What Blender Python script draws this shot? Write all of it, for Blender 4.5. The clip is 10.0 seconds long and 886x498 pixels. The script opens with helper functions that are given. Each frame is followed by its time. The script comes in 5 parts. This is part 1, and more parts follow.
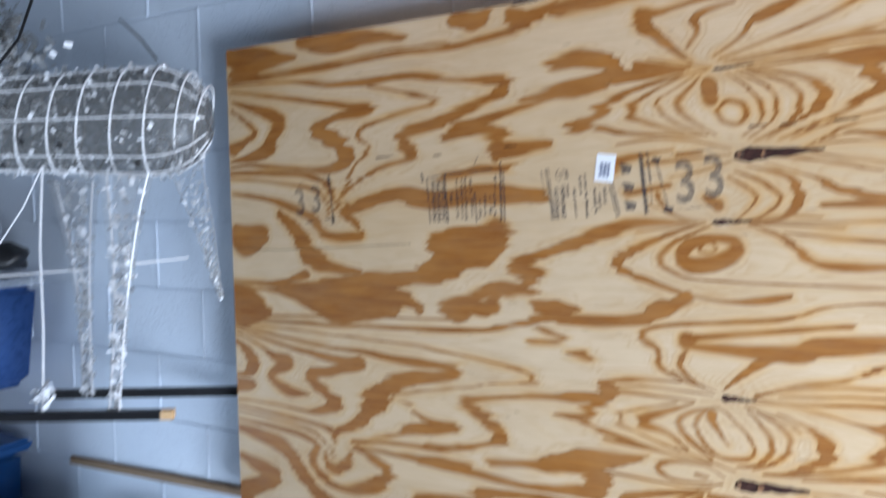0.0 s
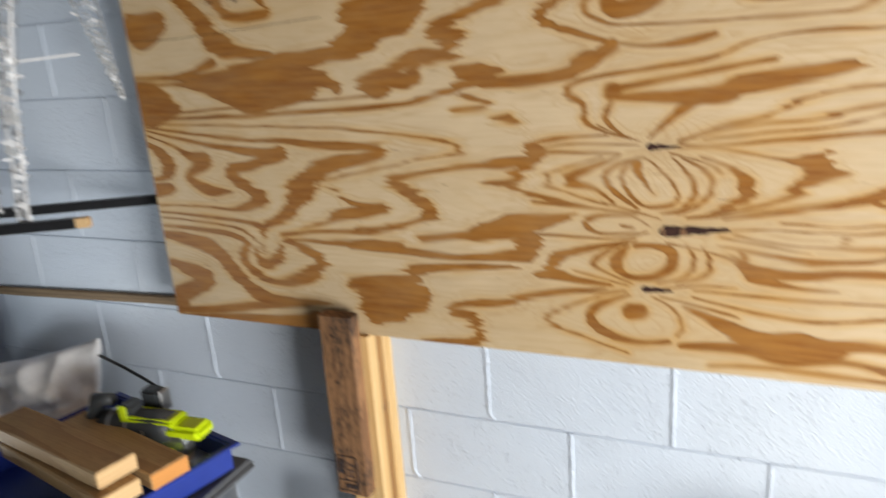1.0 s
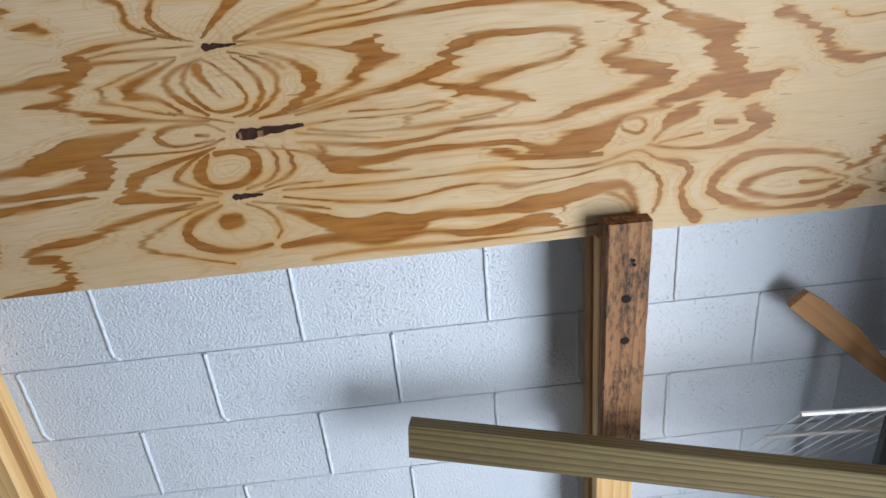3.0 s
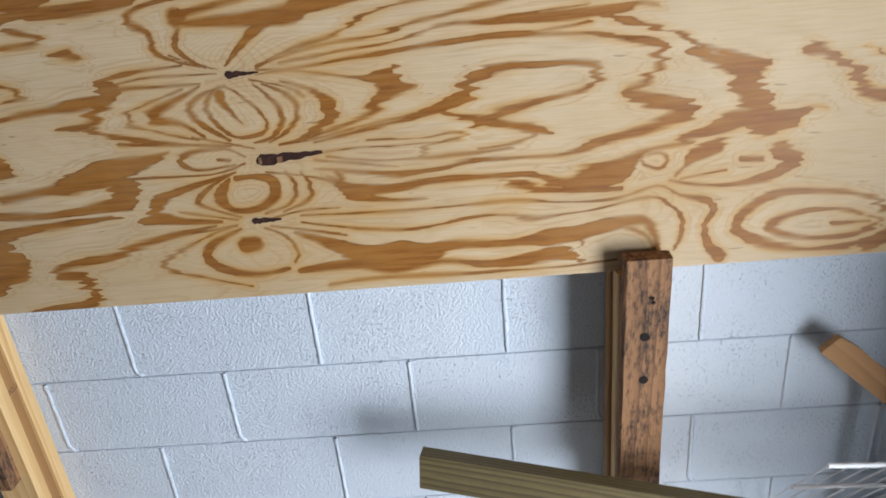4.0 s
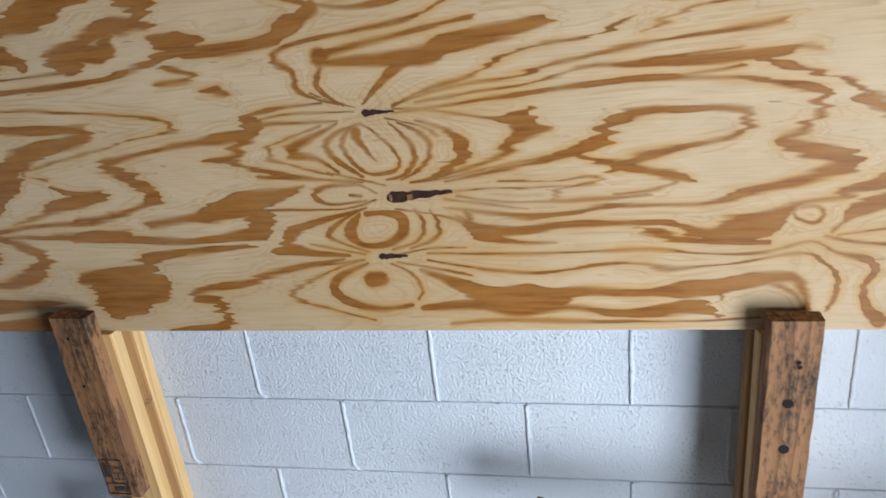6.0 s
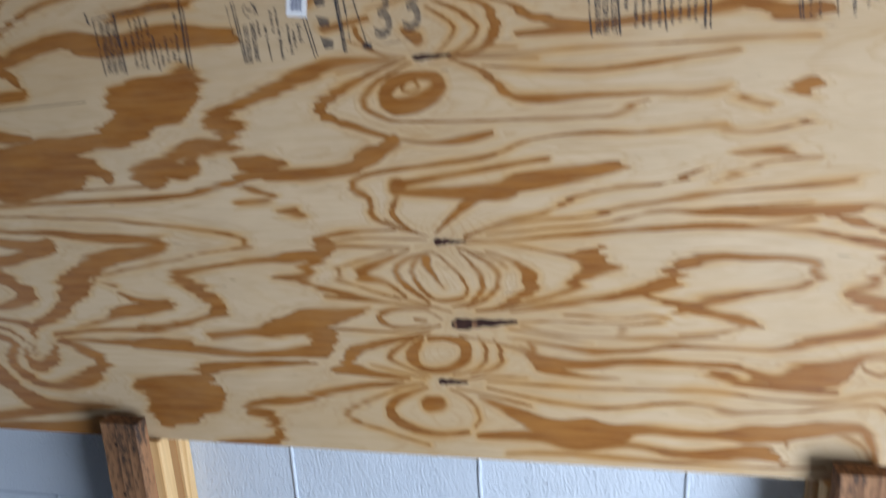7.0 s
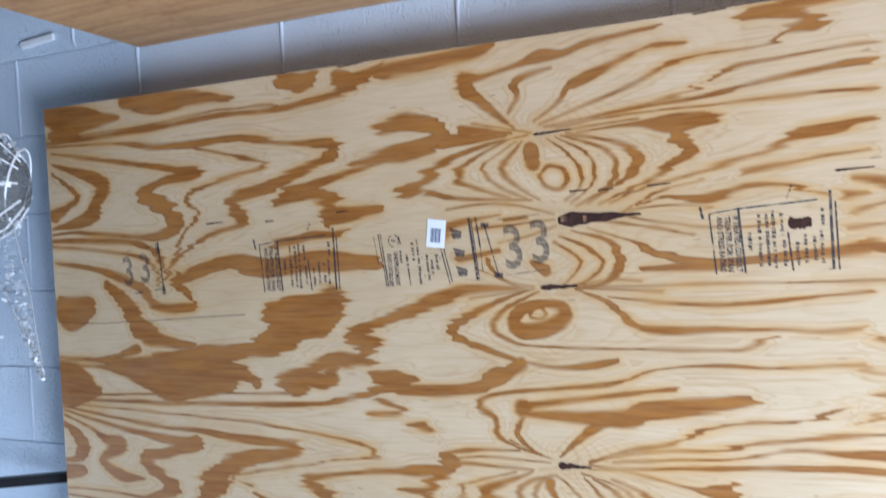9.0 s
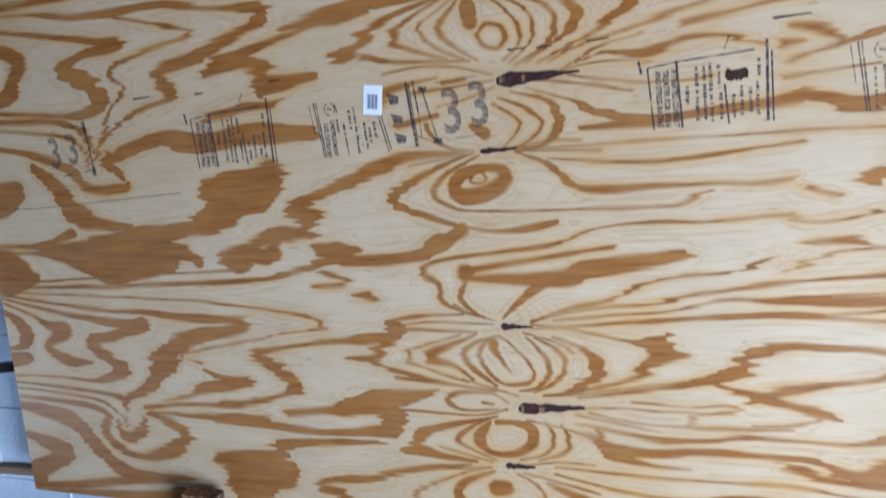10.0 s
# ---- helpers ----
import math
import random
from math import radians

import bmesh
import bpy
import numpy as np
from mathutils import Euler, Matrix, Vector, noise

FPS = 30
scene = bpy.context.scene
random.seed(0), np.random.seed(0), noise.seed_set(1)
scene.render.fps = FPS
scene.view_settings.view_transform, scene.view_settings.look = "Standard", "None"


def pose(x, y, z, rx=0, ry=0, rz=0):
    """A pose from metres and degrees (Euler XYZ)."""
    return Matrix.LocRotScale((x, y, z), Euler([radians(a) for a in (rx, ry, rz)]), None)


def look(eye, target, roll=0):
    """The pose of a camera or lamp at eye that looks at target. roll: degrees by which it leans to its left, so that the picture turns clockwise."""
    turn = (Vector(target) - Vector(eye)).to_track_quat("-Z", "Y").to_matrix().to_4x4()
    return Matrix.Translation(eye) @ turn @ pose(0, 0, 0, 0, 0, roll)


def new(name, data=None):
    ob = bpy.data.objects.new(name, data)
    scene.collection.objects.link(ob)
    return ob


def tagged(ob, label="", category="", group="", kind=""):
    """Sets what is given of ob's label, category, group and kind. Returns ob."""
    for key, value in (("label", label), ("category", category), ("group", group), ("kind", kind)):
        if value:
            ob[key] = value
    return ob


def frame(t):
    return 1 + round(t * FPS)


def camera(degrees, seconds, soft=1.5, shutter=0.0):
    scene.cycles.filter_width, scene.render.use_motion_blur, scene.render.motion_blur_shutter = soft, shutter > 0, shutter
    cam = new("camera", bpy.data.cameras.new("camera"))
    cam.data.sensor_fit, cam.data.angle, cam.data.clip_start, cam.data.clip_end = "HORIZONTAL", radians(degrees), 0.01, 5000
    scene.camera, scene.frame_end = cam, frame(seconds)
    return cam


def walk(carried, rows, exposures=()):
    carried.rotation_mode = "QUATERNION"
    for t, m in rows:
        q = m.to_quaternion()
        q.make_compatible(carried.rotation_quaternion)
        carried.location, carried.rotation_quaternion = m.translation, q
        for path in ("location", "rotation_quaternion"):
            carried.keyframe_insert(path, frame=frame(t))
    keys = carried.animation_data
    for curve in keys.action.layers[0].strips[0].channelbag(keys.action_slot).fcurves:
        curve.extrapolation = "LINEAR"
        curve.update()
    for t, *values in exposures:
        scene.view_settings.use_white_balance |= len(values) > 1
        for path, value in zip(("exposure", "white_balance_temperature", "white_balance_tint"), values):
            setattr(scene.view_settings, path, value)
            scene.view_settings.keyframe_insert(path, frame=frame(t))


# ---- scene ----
cam = camera(62.6, 10.0, shutter=0.5)
PATH = [
    (0, (1.426, -1.412, 1.81), (0.453, 0.332, 1.695), -1.0),
    (0.2, (1.418, -1.417, 1.757), (0.405, 0.294, 1.548), -1.0),
    (0.3, (1.417, -1.418, 1.745), (0.4, 0.284, 1.485), -1.3),
    (0.5, (1.417, -1.397, 1.755), (0.413, 0.291, 1.378), -2.3),
    (1, (1.433, -1.369, 1.676), (0.624, 0.37, 1.109), -4.4),
    (1.5, (1.476, -1.344, 1.635), (1.062, 0.456, 0.867), -5.7),
    (2, (1.562, -1.302, 1.649), (1.502, 0.486, 0.755), -5.2),
    (2.5, (1.578, -1.287, 1.675), (1.62, 0.483, 0.745), -5.4),
    (3.8, (1.605, -1.283, 1.683), (1.546, 0.516, 0.811), -6.0),
    (4, (1.648, -1.275, 1.684), (1.544, 0.531, 0.831), -5.6),
    (4.5, (1.765, -1.255, 1.684), (1.496, 0.557, 0.883), -6.4),
    (5, (1.781, -1.252, 1.695), (1.4, 0.542, 0.897), -7.6),
    (5.2, (1.762, -1.251, 1.692), (1.363, 0.539, 0.895), -7.7),
    (6.3, (1.593, -1.227, 1.718), (1.194, 0.588, 0.977), -5.4),
    (6.5, (1.584, -1.228, 1.712), (1.192, 0.61, 1.03), -4.5),
    (7, (1.527, -1.25, 1.781), (1.095, 0.631, 1.259), -3.4),
    (7.2, (1.537, -1.254, 1.813), (0.957, 0.624, 1.44), -4.0),
    (7.5, (1.529, -1.264, 1.91), (0.816, 0.592, 1.693), -4.5),
    (8, (1.513, -1.278, 1.957), (0.786, 0.585, 1.953), -4.1),
    (8.5, (1.515, -1.287, 1.942), (0.78, 0.573, 1.965), -3.3),
    (9, (1.533, -1.295, 1.885), (0.795, 0.563, 1.836), -2.9),
    (9.5, (1.547, -1.285, 1.866), (0.898, 0.596, 1.667), -3.6),
    (10, (1.557, -1.274, 1.825), (0.919, 0.591, 1.491), -4.4),
]
walk(cam, [(t, look(eye, target, roll)) for t, eye, target, roll in PATH],
     [(0, 0.55, 5550, 10), (0.5, 0.48, 6300, 10), (1.0, 0.28, 7100, 10), (1.5, 0.24, 7200, 10), (2.0, 0.0, 6500, 10), (2.5, -0.12, 6400, 10),
      (5.0, -0.18, 6300, 10), (6.5, -0.08, 6300, 10), (7.0, -0.12, 5850, 10), (7.5, 0.36, 5350, 10), (8.0, 0.54, 5250, 10), (9.0, 0.52, 5300, 10), (10.0, 0.30, 5000, 10)])

# ---- world, sun and daylight ----
world = bpy.data.worlds.new("sky")
scene.world = world
world.use_nodes = True
wn = world.node_tree.nodes
sky = wn.new("ShaderNodeTexSky")
sky.sky_type, sky.sun_disc = "NISHITA", False
sky.sun_elevation, sky.sun_rotation = radians(50), radians(0)
world.node_tree.links.new(sky.outputs[0], wn["Background"].inputs[0])
wn["Background"].inputs[1].default_value = 0.1
sun = new("sun", bpy.data.lights.new("sun", "SUN"))
sun.data.energy, sun.data.angle, sun.data.color = 3.0, radians(0.5), (1.0, 0.95, 0.88)
sun.matrix_world = look((-2, 20, 24), (0, 0, 0))
# daylight that comes in by the open garage door
door_light = new("door_light", bpy.data.lights.new("door_light", "AREA"))
door_light.data.shape, door_light.data.size, door_light.data.size_y = "RECTANGLE", 1.35, 1.25
door_light.data.energy, door_light.data.color = 122.0, (0.90, 0.955, 1.0)
door_light.matrix_world = look((3.27, -1.52, 0.66), (0.6, -0.40, 0.80))
# cool fill lamp added in an unseen low opening, to brighten the lower left
left_fill_light = new("left_fill_light", bpy.data.lights.new("left_fill_light", "AREA"))
left_fill_light.data.shape, left_fill_light.data.size, left_fill_light.data.size_y = "RECTANGLE", 1.0, 0.45
left_fill_light.data.energy, left_fill_light.data.color = 19.0, (0.76, 0.89, 1.0)
left_fill_light.matrix_world = look((-1.72, -1.05, 0.36), (-0.4, 0.0, 0.25))

# ---- materials ----
def shader(name):
    m = bpy.data.materials.new(name)
    m.use_nodes = True
    nt = m.node_tree
    return m, nt, nt.nodes["Principled BSDF"]


def node(nt, kind, ins=None, **props):
    n = nt.nodes.new(kind)
    for k, v in props.items():
        if k == "operation": n.operation = v
        elif k == "data_type": n.data_type = v
        elif k == "blend_type": n.blend_type = v
        elif k == "attribute_name": n.attribute_name = v
        elif k == "noise_dimensions": n.noise_dimensions = v
        elif k == "clamp": n.use_clamp = v
        elif k == "feature": n.feature = v
    for k, v in (ins or {}).items():
        if hasattr(v, "is_linked"):
            nt.links.new(v, n.inputs[k])
        else:
            n.inputs[k].default_value = v
    return n


def sum_of(nt, op, a, b, c=None, clamp=False):
    ins = {0: a, 1: b}
    if c is not None:
        ins[2] = c
    return node(nt, "ShaderNodeMath", ins, operation=op, clamp=clamp).outputs[0]


def mix(nt, fac, a, b, blend="MIX"):
    n = node(nt, "ShaderNodeMix", {}, data_type="RGBA", blend_type=blend)
    for sock, v in ((n.inputs[0], fac), (n.inputs[6], a), (n.inputs[7], b)):
        if hasattr(v, "is_linked"):
            nt.links.new(v, sock)
        else:
            sock.default_value = v if sock is n.inputs[0] else (*v, 1)
    return n.outputs[2]


def grain_noise(nt, scale, stretch=(1, 1, 1), detail=4.0, rough=0.55, use="Object"):
    tc = node(nt, "ShaderNodeTexCoord")
    mp = node(nt, "ShaderNodeMapping", {"Vector": tc.outputs[use], "Scale": stretch})
    return node(nt, "ShaderNodeTexNoise", {"Vector": mp.outputs[0], "Scale": scale, "Detail": detail, "Roughness": rough}).outputs[0]


def ramp(nt, x, lo, hi):
    return node(nt, "ShaderNodeMapRange", {0: x, 1: lo, 2: hi, 3: 0.0, 4: 1.0}).outputs[0]


def bump(nt, bsdf, height, strength, distance):
    b = node(nt, "ShaderNodeBump", {"Height": height, "Strength": strength, "Distance": distance})
    nt.links.new(b.outputs[0], bsdf.inputs["Normal"])


def plain(name, colour, rough=0.5, metal=0.0, vary=0.12, scale=30.0, relief=0.15, depth=0.0006):
    m, nt, b = shader(name)
    n1 = grain_noise(nt, scale)
    n2 = grain_noise(nt, scale * 0.12, detail=2)
    f = sum_of(nt, "MULTIPLY_ADD", n1, 0.5, sum_of(nt, "MULTIPLY", n2, 0.5))
    dark = tuple(c * (1 - vary) for c in colour)
    light = tuple(min(1, c * (1 + vary)) for c in colour)
    nt.links.new(mix(nt, ramp(nt, f, 0.3, 0.7), dark, light), b.inputs["Base Color"])
    b.inputs["Roughness"].default_value, b.inputs["Metallic"].default_value = rough, metal
    if relief:
        bump(nt, b, n1, relief, depth)
    return m


def wood(name, early, late, along, rings=60.0, rough=0.6, stain=None, stain_amount=0.0, relief=0.3):
    """Sawn wood: bands that run along one axis (0, 1, 2) of the object, fine fibre and stains."""
    m, nt, b = shader(name)
    st = [1.0, 1.0, 1.0]
    st[along] = 0.06
    wob = grain_noise(nt, 6.0, st, 3)
    tc = node(nt, "ShaderNodeTexCoord")
    sep = node(nt, "ShaderNodeSeparateXYZ", {0: tc.outputs["Object"]})
    across = [sep.outputs[i] for i in range(3) if i != along]
    ph = sum_of(nt, "ADD", sum_of(nt, "MULTIPLY", across[0], rings), sum_of(nt, "MULTIPLY", across[1], rings * 0.7))
    rnd = node(nt, "ShaderNodeObjectInfo").outputs["Random"]
    ph = sum_of(nt, "ADD", sum_of(nt, "MULTIPLY_ADD", wob, 7.0, ph), sum_of(nt, "MULTIPLY", rnd, 9.0))
    band = sum_of(nt, "FRACT", ph, 0)
    band = sum_of(nt, "POWER", band, 2.2)
    st2 = [1.0, 1.0, 1.0]
    st2[along] = 0.03
    fibre = grain_noise(nt, 260.0, st2, 3)
    col = mix(nt, band, early, late)
    col = mix(nt, sum_of(nt, "MULTIPLY", ramp(nt, fibre, 0.35, 0.75), 0.35), col, tuple(c * 0.6 for c in late))
    if stain:
        st3 = [1.0, 1.0, 1.0]
        st3[along] = 0.4
        blot = ramp(nt, sum_of(nt, "MULTIPLY_ADD", grain_noise(nt, 110.0, st3, 5, 0.75), 0.55, sum_of(nt, "MULTIPLY", grain_noise(nt, 14.0, st3, 4, 0.65), 0.55)), 0.53, 0.66)
        col = mix(nt, sum_of(nt, "MULTIPLY", blot, stain_amount), col, stain)
    nt.links.new(col, b.inputs["Base Color"])
    b.inputs["Roughness"].default_value = rough
    bump(nt, b, sum_of(nt, "ADD", fibre, sum_of(nt, "MULTIPLY", band, 0.5)), relief, 0.0008)
    return m


def veneer():
    """Rotary-cut pine face: late wood bands from the mesh, frayed by the fibre, over pale early wood with faint rings."""
    m, nt, b = shader("pine_veneer")
    late_in = node(nt, "ShaderNodeAttribute", attribute_name="late").outputs["Fac"]
    ring = node(nt, "ShaderNodeAttribute", attribute_name="ring").outputs["Fac"]
    wild = node(nt, "ShaderNodeAttribute", attribute_name="wild").outputs["Fac"]
    resin = node(nt, "ShaderNodeAttribute", attribute_name="resin").outputs["Fac"]
    jag = grain_noise(nt, 170.0, (0.08, 1, 1), 4, 0.6)
    jag2 = grain_noise(nt, 45.0, (0.22, 1, 1), 3, 0.55)
    depth = sum_of(nt, "ADD", late_in, sum_of(nt, "ADD", sum_of(nt, "MULTIPLY_ADD", jag, 0.0048, -0.0024), sum_of(nt, "MULTIPLY_ADD", jag2, 0.0032, -0.0016)))
    soft = ramp(nt, grain_noise(nt, 14.0, (0.6, 1, 1), 2), 0.44, 0.62)
    d = node(nt, "ShaderNodeMapRange", {0: depth, 1: sum_of(nt, "MULTIPLY_ADD", soft, -0.0030, -0.0006), 2: sum_of(nt, "MULTIPLY_ADD", soft, 0.0050, 0.0010), 3: 0.0, 4: 1.0}).outputs[0]
    streak = grain_noise(nt, 80.0, (0.07, 1, 1), 5, 0.7)
    wash = grain_noise(nt, 13.0, (0.35, 1, 1), 3)
    edge = sum_of(nt, "MULTIPLY", ramp(nt, depth, 0.0045, 0.0010), sum_of(nt, "MULTIPLY_ADD", ramp(nt, wash, 0.40, 0.60), 0.75, 0.25))
    halo = sum_of(nt, "MULTIPLY", ramp(nt, depth, -0.011, 0.0), sum_of(nt, "MULTIPLY_ADD", ramp(nt, wash, 0.62, 0.40), 0.70, 0.12))
    # faint rings everywhere, full ones on the plain far part of the sheet
    jj = sum_of(nt, "ADD", sum_of(nt, "MULTIPLY_ADD", jag, 0.40, -0.20), sum_of(nt, "MULTIPLY_ADD", jag2, 0.60, -0.30))
    f = sum_of(nt, "FRACT", sum_of(nt, "ADD", ring, jj), 0)
    band = sum_of(nt, "MULTIPLY", ramp(nt, f, 0.60, 0.92), ramp(nt, f, 1.0, 0.96))
    d = sum_of(nt, "MAXIMUM", d, sum_of(nt, "MULTIPLY", band, wild))
    f2 = sum_of(nt, "FRACT", sum_of(nt, "MULTIPLY_ADD", ring, 2.0, sum_of(nt, "MULTIPLY", jj, 1.3)), 0)
    faint = sum_of(nt, "MULTIPLY", ramp(nt, f2, 0.60, 0.92), ramp(nt, f2, 1.0, 0.94))
    fibre = grain_noise(nt, 420.0, (0.02, 1, 1), 2)
    broad = grain_noise(nt, 3.0, (0.5, 1, 1), 3)
    early = mix(nt, ramp(nt, broad, 0.35, 0.7), (0.635, 0.492, 0.325), (0.565, 0.420, 0.255))
    early = mix(nt, sum_of(nt, "MULTIPLY", resin, 0.50, clamp=True), early, (0.47, 0.305, 0.135))
    early = mix(nt, sum_of(nt, "MULTIPLY", faint, sum_of(nt, "MULTIPLY_ADD", resin, 0.55, 0.10), clamp=True), early, (0.42, 0.24, 0.085))
    tint = ramp(nt, grain_noise(nt, 7.0, (0.35, 1, 1), 4, 0.65), 0.50, 0.72)
    early = mix(nt, sum_of(nt, "MULTIPLY", tint, 0.30), early, (0.50, 0.300, 0.110))
    # thin rings that run beside the bands
    line_a = sum_of(nt, "MULTIPLY", ramp(nt, depth, -0.0135, -0.0100), ramp(nt, depth, -0.0075, -0.0098))
    line_b = sum_of(nt, "MULTIPLY", ramp(nt, depth, -0.0225, -0.0180), ramp(nt, depth, -0.0150, -0.0178))
    line_a = sum_of(nt, "MULTIPLY", line_a, ramp(nt, grain_noise(nt, 8.0, (0.6, 1, 1), 2), 0.42, 0.54))
    line_b = sum_of(nt, "MULTIPLY", line_b, ramp(nt, grain_noise(nt, 6.0, (0.6, 1, 1), 2), 0.48, 0.60))
    early = mix(nt, sum_of(nt, "MULTIPLY", sum_of(nt, "ADD", line_a, line_b), 0.42, clamp=True), early, (0.42, 0.235, 0.085))
    early = mix(nt, halo, early, (0.54, 0.300, 0.085))
    late = mix(nt, ramp(nt, streak, 0.36, 0.64), (0.205, 0.066, 0.008), (0.350, 0.142, 0.026))
    late = mix(nt, sum_of(nt, "MULTIPLY", ramp(nt, wash, 0.45, 0.66), 0.45), late, (0.42, 0.190, 0.042))
    late = mix(nt, sum_of(nt, "MULTIPLY", edge, 0.60), late, (0.115, 0.042, 0.010))
    col = mix(nt, d, early, late)
    col = mix(nt, sum_of(nt, "MULTIPLY", ramp(nt, fibre, 0.42, 0.8), 0.34), col, (0.36, 0.22, 0.105))
    grime = ramp(nt, sum_of(nt, "MULTIPLY_ADD", grain_noise(nt, 24.0, (0.3, 1, 1), 5, 0.7), 0.6, sum_of(nt, "MULTIPLY", grain_noise(nt, 4.5, (1, 1, 1), 3), 0.4)), 0.46, 0.66)
    col = mix(nt, sum_of(nt, "MULTIPLY", grime, 0.20), col, (0.33, 0.235, 0.145))
    fleck = ramp(nt, grain_noise(nt, 150.0, (0.12, 1, 1), 1), 0.735, 0.76)
    col = mix(nt, sum_of(nt, "MULTIPLY", fleck, 0.5), col, (0.16, 0.09, 0.05))
    nt.links.new(col, b.inputs["Base Color"])
    nt.links.new(sum_of(nt, "MULTIPLY_ADD", d, -0.1, 0.56), b.inputs["Roughness"])
    b.inputs["Specular IOR Level"].default_value = 0.22
    bump(nt, b, sum_of(nt, "MULTIPLY_ADD", fibre, 0.6, sum_of(nt, "MULTIPLY", d, 0.6)), 0.25, 0.0006)
    return m


def block_paint():
    m, nt, b = shader("painted_block")
    pit = node(nt, "ShaderNodeTexVoronoi", {"Vector": node(nt, "ShaderNodeTexCoord").outputs["Object"], "Scale": 170.0, "Randomness": 1.0}).outputs["Distance"]
    geo = node(nt, "ShaderNodeNewGeometry").outputs["Position"]
    mask = node(nt, "ShaderNodeTexNoise", {"Vector": geo, "Scale": 9.0, "Detail": 3.0}).outputs[0]
    fine = node(nt, "ShaderNodeTexNoise", {"Vector": geo, "Scale": 190.0, "Detail": 4.0, "Roughness": 0.6}).outputs[0]
    spots = node(nt, "ShaderNodeTexNoise", {"Vector": geo, "Scale": 150.0, "Detail": 1.0}).outputs[0]
    broad = node(nt, "ShaderNodeTexNoise", {"Vector": geo, "Scale": 2.2, "Detail": 4.0}).outputs[0]
    hole = sum_of(nt, "MULTIPLY", ramp(nt, spots, 0.63, 0.68), ramp(nt, mask, 0.40, 0.58))
    col = mix(nt, ramp(nt, broad, 0.3, 0.7), (0.64, 0.71, 0.82), (0.71, 0.77, 0.86))
    col = mix(nt, sum_of(nt, "MULTIPLY", hole, 0.28), col, (0.33, 0.36, 0.42))
    nt.links.new(col, b.inputs["Base Color"])
    b.inputs["Roughness"].default_value = 0.5
    bump(nt, b, sum_of(nt, "SUBTRACT", sum_of(nt, "MULTIPLY_ADD", fine, 0.7, sum_of(nt, "MULTIPLY", spots, 0.6)), hole), 1.0, 0.0042)
    return m


def see_through(name, colour, opacity, rough=0.2):
    m, nt, b = shader(name)
    b.inputs["Base Color"].default_value = (*colour, 1)
    b.inputs["Roughness"].default_value = rough
    n = grain_noise(nt, 40.0)
    nt.links.new(sum_of(nt, "MULTIPLY_ADD", ramp(nt, n, 0.3, 0.7), opacity * 0.5, opacity * 0.75), b.inputs["Alpha"])
    return m


def ink(name, colour, solid=0.8):
    m, nt, b = shader(name)
    b.inputs["Base Color"].default_value = (*colour, 1)
    b.inputs["Roughness"].default_value = 0.7
    n = grain_noise(nt, 160.0, (0.5, 1, 1), 3)
    nt.links.new(sum_of(nt, "MULTIPLY", ramp(nt, n, 0.30, 0.52), solid), b.inputs["Alpha"])
    return m


M_VENEER = veneer()
M_PLIES = wood("ply_core", (0.55, 0.37, 0.19), (0.30, 0.16, 0.07), 0, 320.0, 0.8)
M_BLOCK = block_paint()
M_OLD = wood("old_pallet_wood", (0.33, 0.165, 0.075), (0.17, 0.078, 0.034), 2, 34.0, 0.8, (0.022, 0.014, 0.012), 0.95, 1.0)
M_STUD = wood("clean_pine_stud", (0.74, 0.50, 0.24), (0.60, 0.35, 0.13), 2, 45.0, 0.6)
M_STUD_DARK = wood("darkened_pine", (0.38, 0.195, 0.065), (0.30, 0.145, 0.045), 2, 45.0, 0.6)
M_GREEN = wood("treated_pine", (0.190, 0.143, 0.060), (0.056, 0.040, 0.017), 0, 105.0, 0.65, (0.09, 0.065, 0.035), 0.35)
M_SHELF = wood("shelf_pine", (0.50, 0.29, 0.13), (0.36, 0.185, 0.075), 0, 16.0, 0.65, (0.24, 0.11, 0.045), 0.5)
M_SCRAP = wood("scrap_pine", (0.56, 0.37, 0.18), (0.43, 0.26, 0.12), 0, 24.0, 0.7, (0.25, 0.14, 0.07), 0.35)
M_ENDGRAIN = wood("end_grain", (0.72, 0.50, 0.27), (0.55, 0.32, 0.14), 1, 130.0, 0.8)
M_ENDORANGE = wood("orange_end_grain", (0.66, 0.29, 0.08), (0.52, 0.20, 0.05), 1, 130.0, 0.8)
M_STICK = wood("weathered_stick", (0.30, 0.20, 0.115), (0.19, 0.12, 0.065), 2, 60.0, 0.8, (0.12, 0.08, 0.05), 0.4)
M_SPLIT_UP = wood("upright_scrap", (0.46, 0.26, 0.11), (0.34, 0.18, 0.07), 2, 50.0, 0.7)
M_SPLIT = wood("split_board", (0.46, 0.24, 0.095), (0.34, 0.16, 0.06), 0, 50.0, 0.7)
M_KNOT = plain("knot_bark", (0.040, 0.014, 0.009), 1.0, 0, 0.9, 70.0, 1.0, 0.003)
M_INK = ink("stamp_ink", (0.035, 0.035, 0.045), 0.86)
M_INK_FAINT = ink("faint_stamp_ink", (0.05, 0.05, 0.06), 0.68)
M_INK_PALE = ink("pale_stamp_ink", (0.06, 0.06, 0.07), 0.50)
M_CRACK = plain("crack", (0.012, 0.008, 0.006), 1.0)
M_LABEL = plain("label_paper", (0.82, 0.83, 0.86), 0.5, 0, 0.03)
M_BARCODE = plain("barcode_ink", (0.05, 0.07, 0.16), 0.6)
M_BLACK = plain("black_paint", (0.012, 0.012, 0.014), 0.4, 0, 0.3)
M_FLOOR = plain("concrete", (0.30, 0.295, 0.285), 0.8, 0, 0.2, 8.0, 0.4, 0.002)
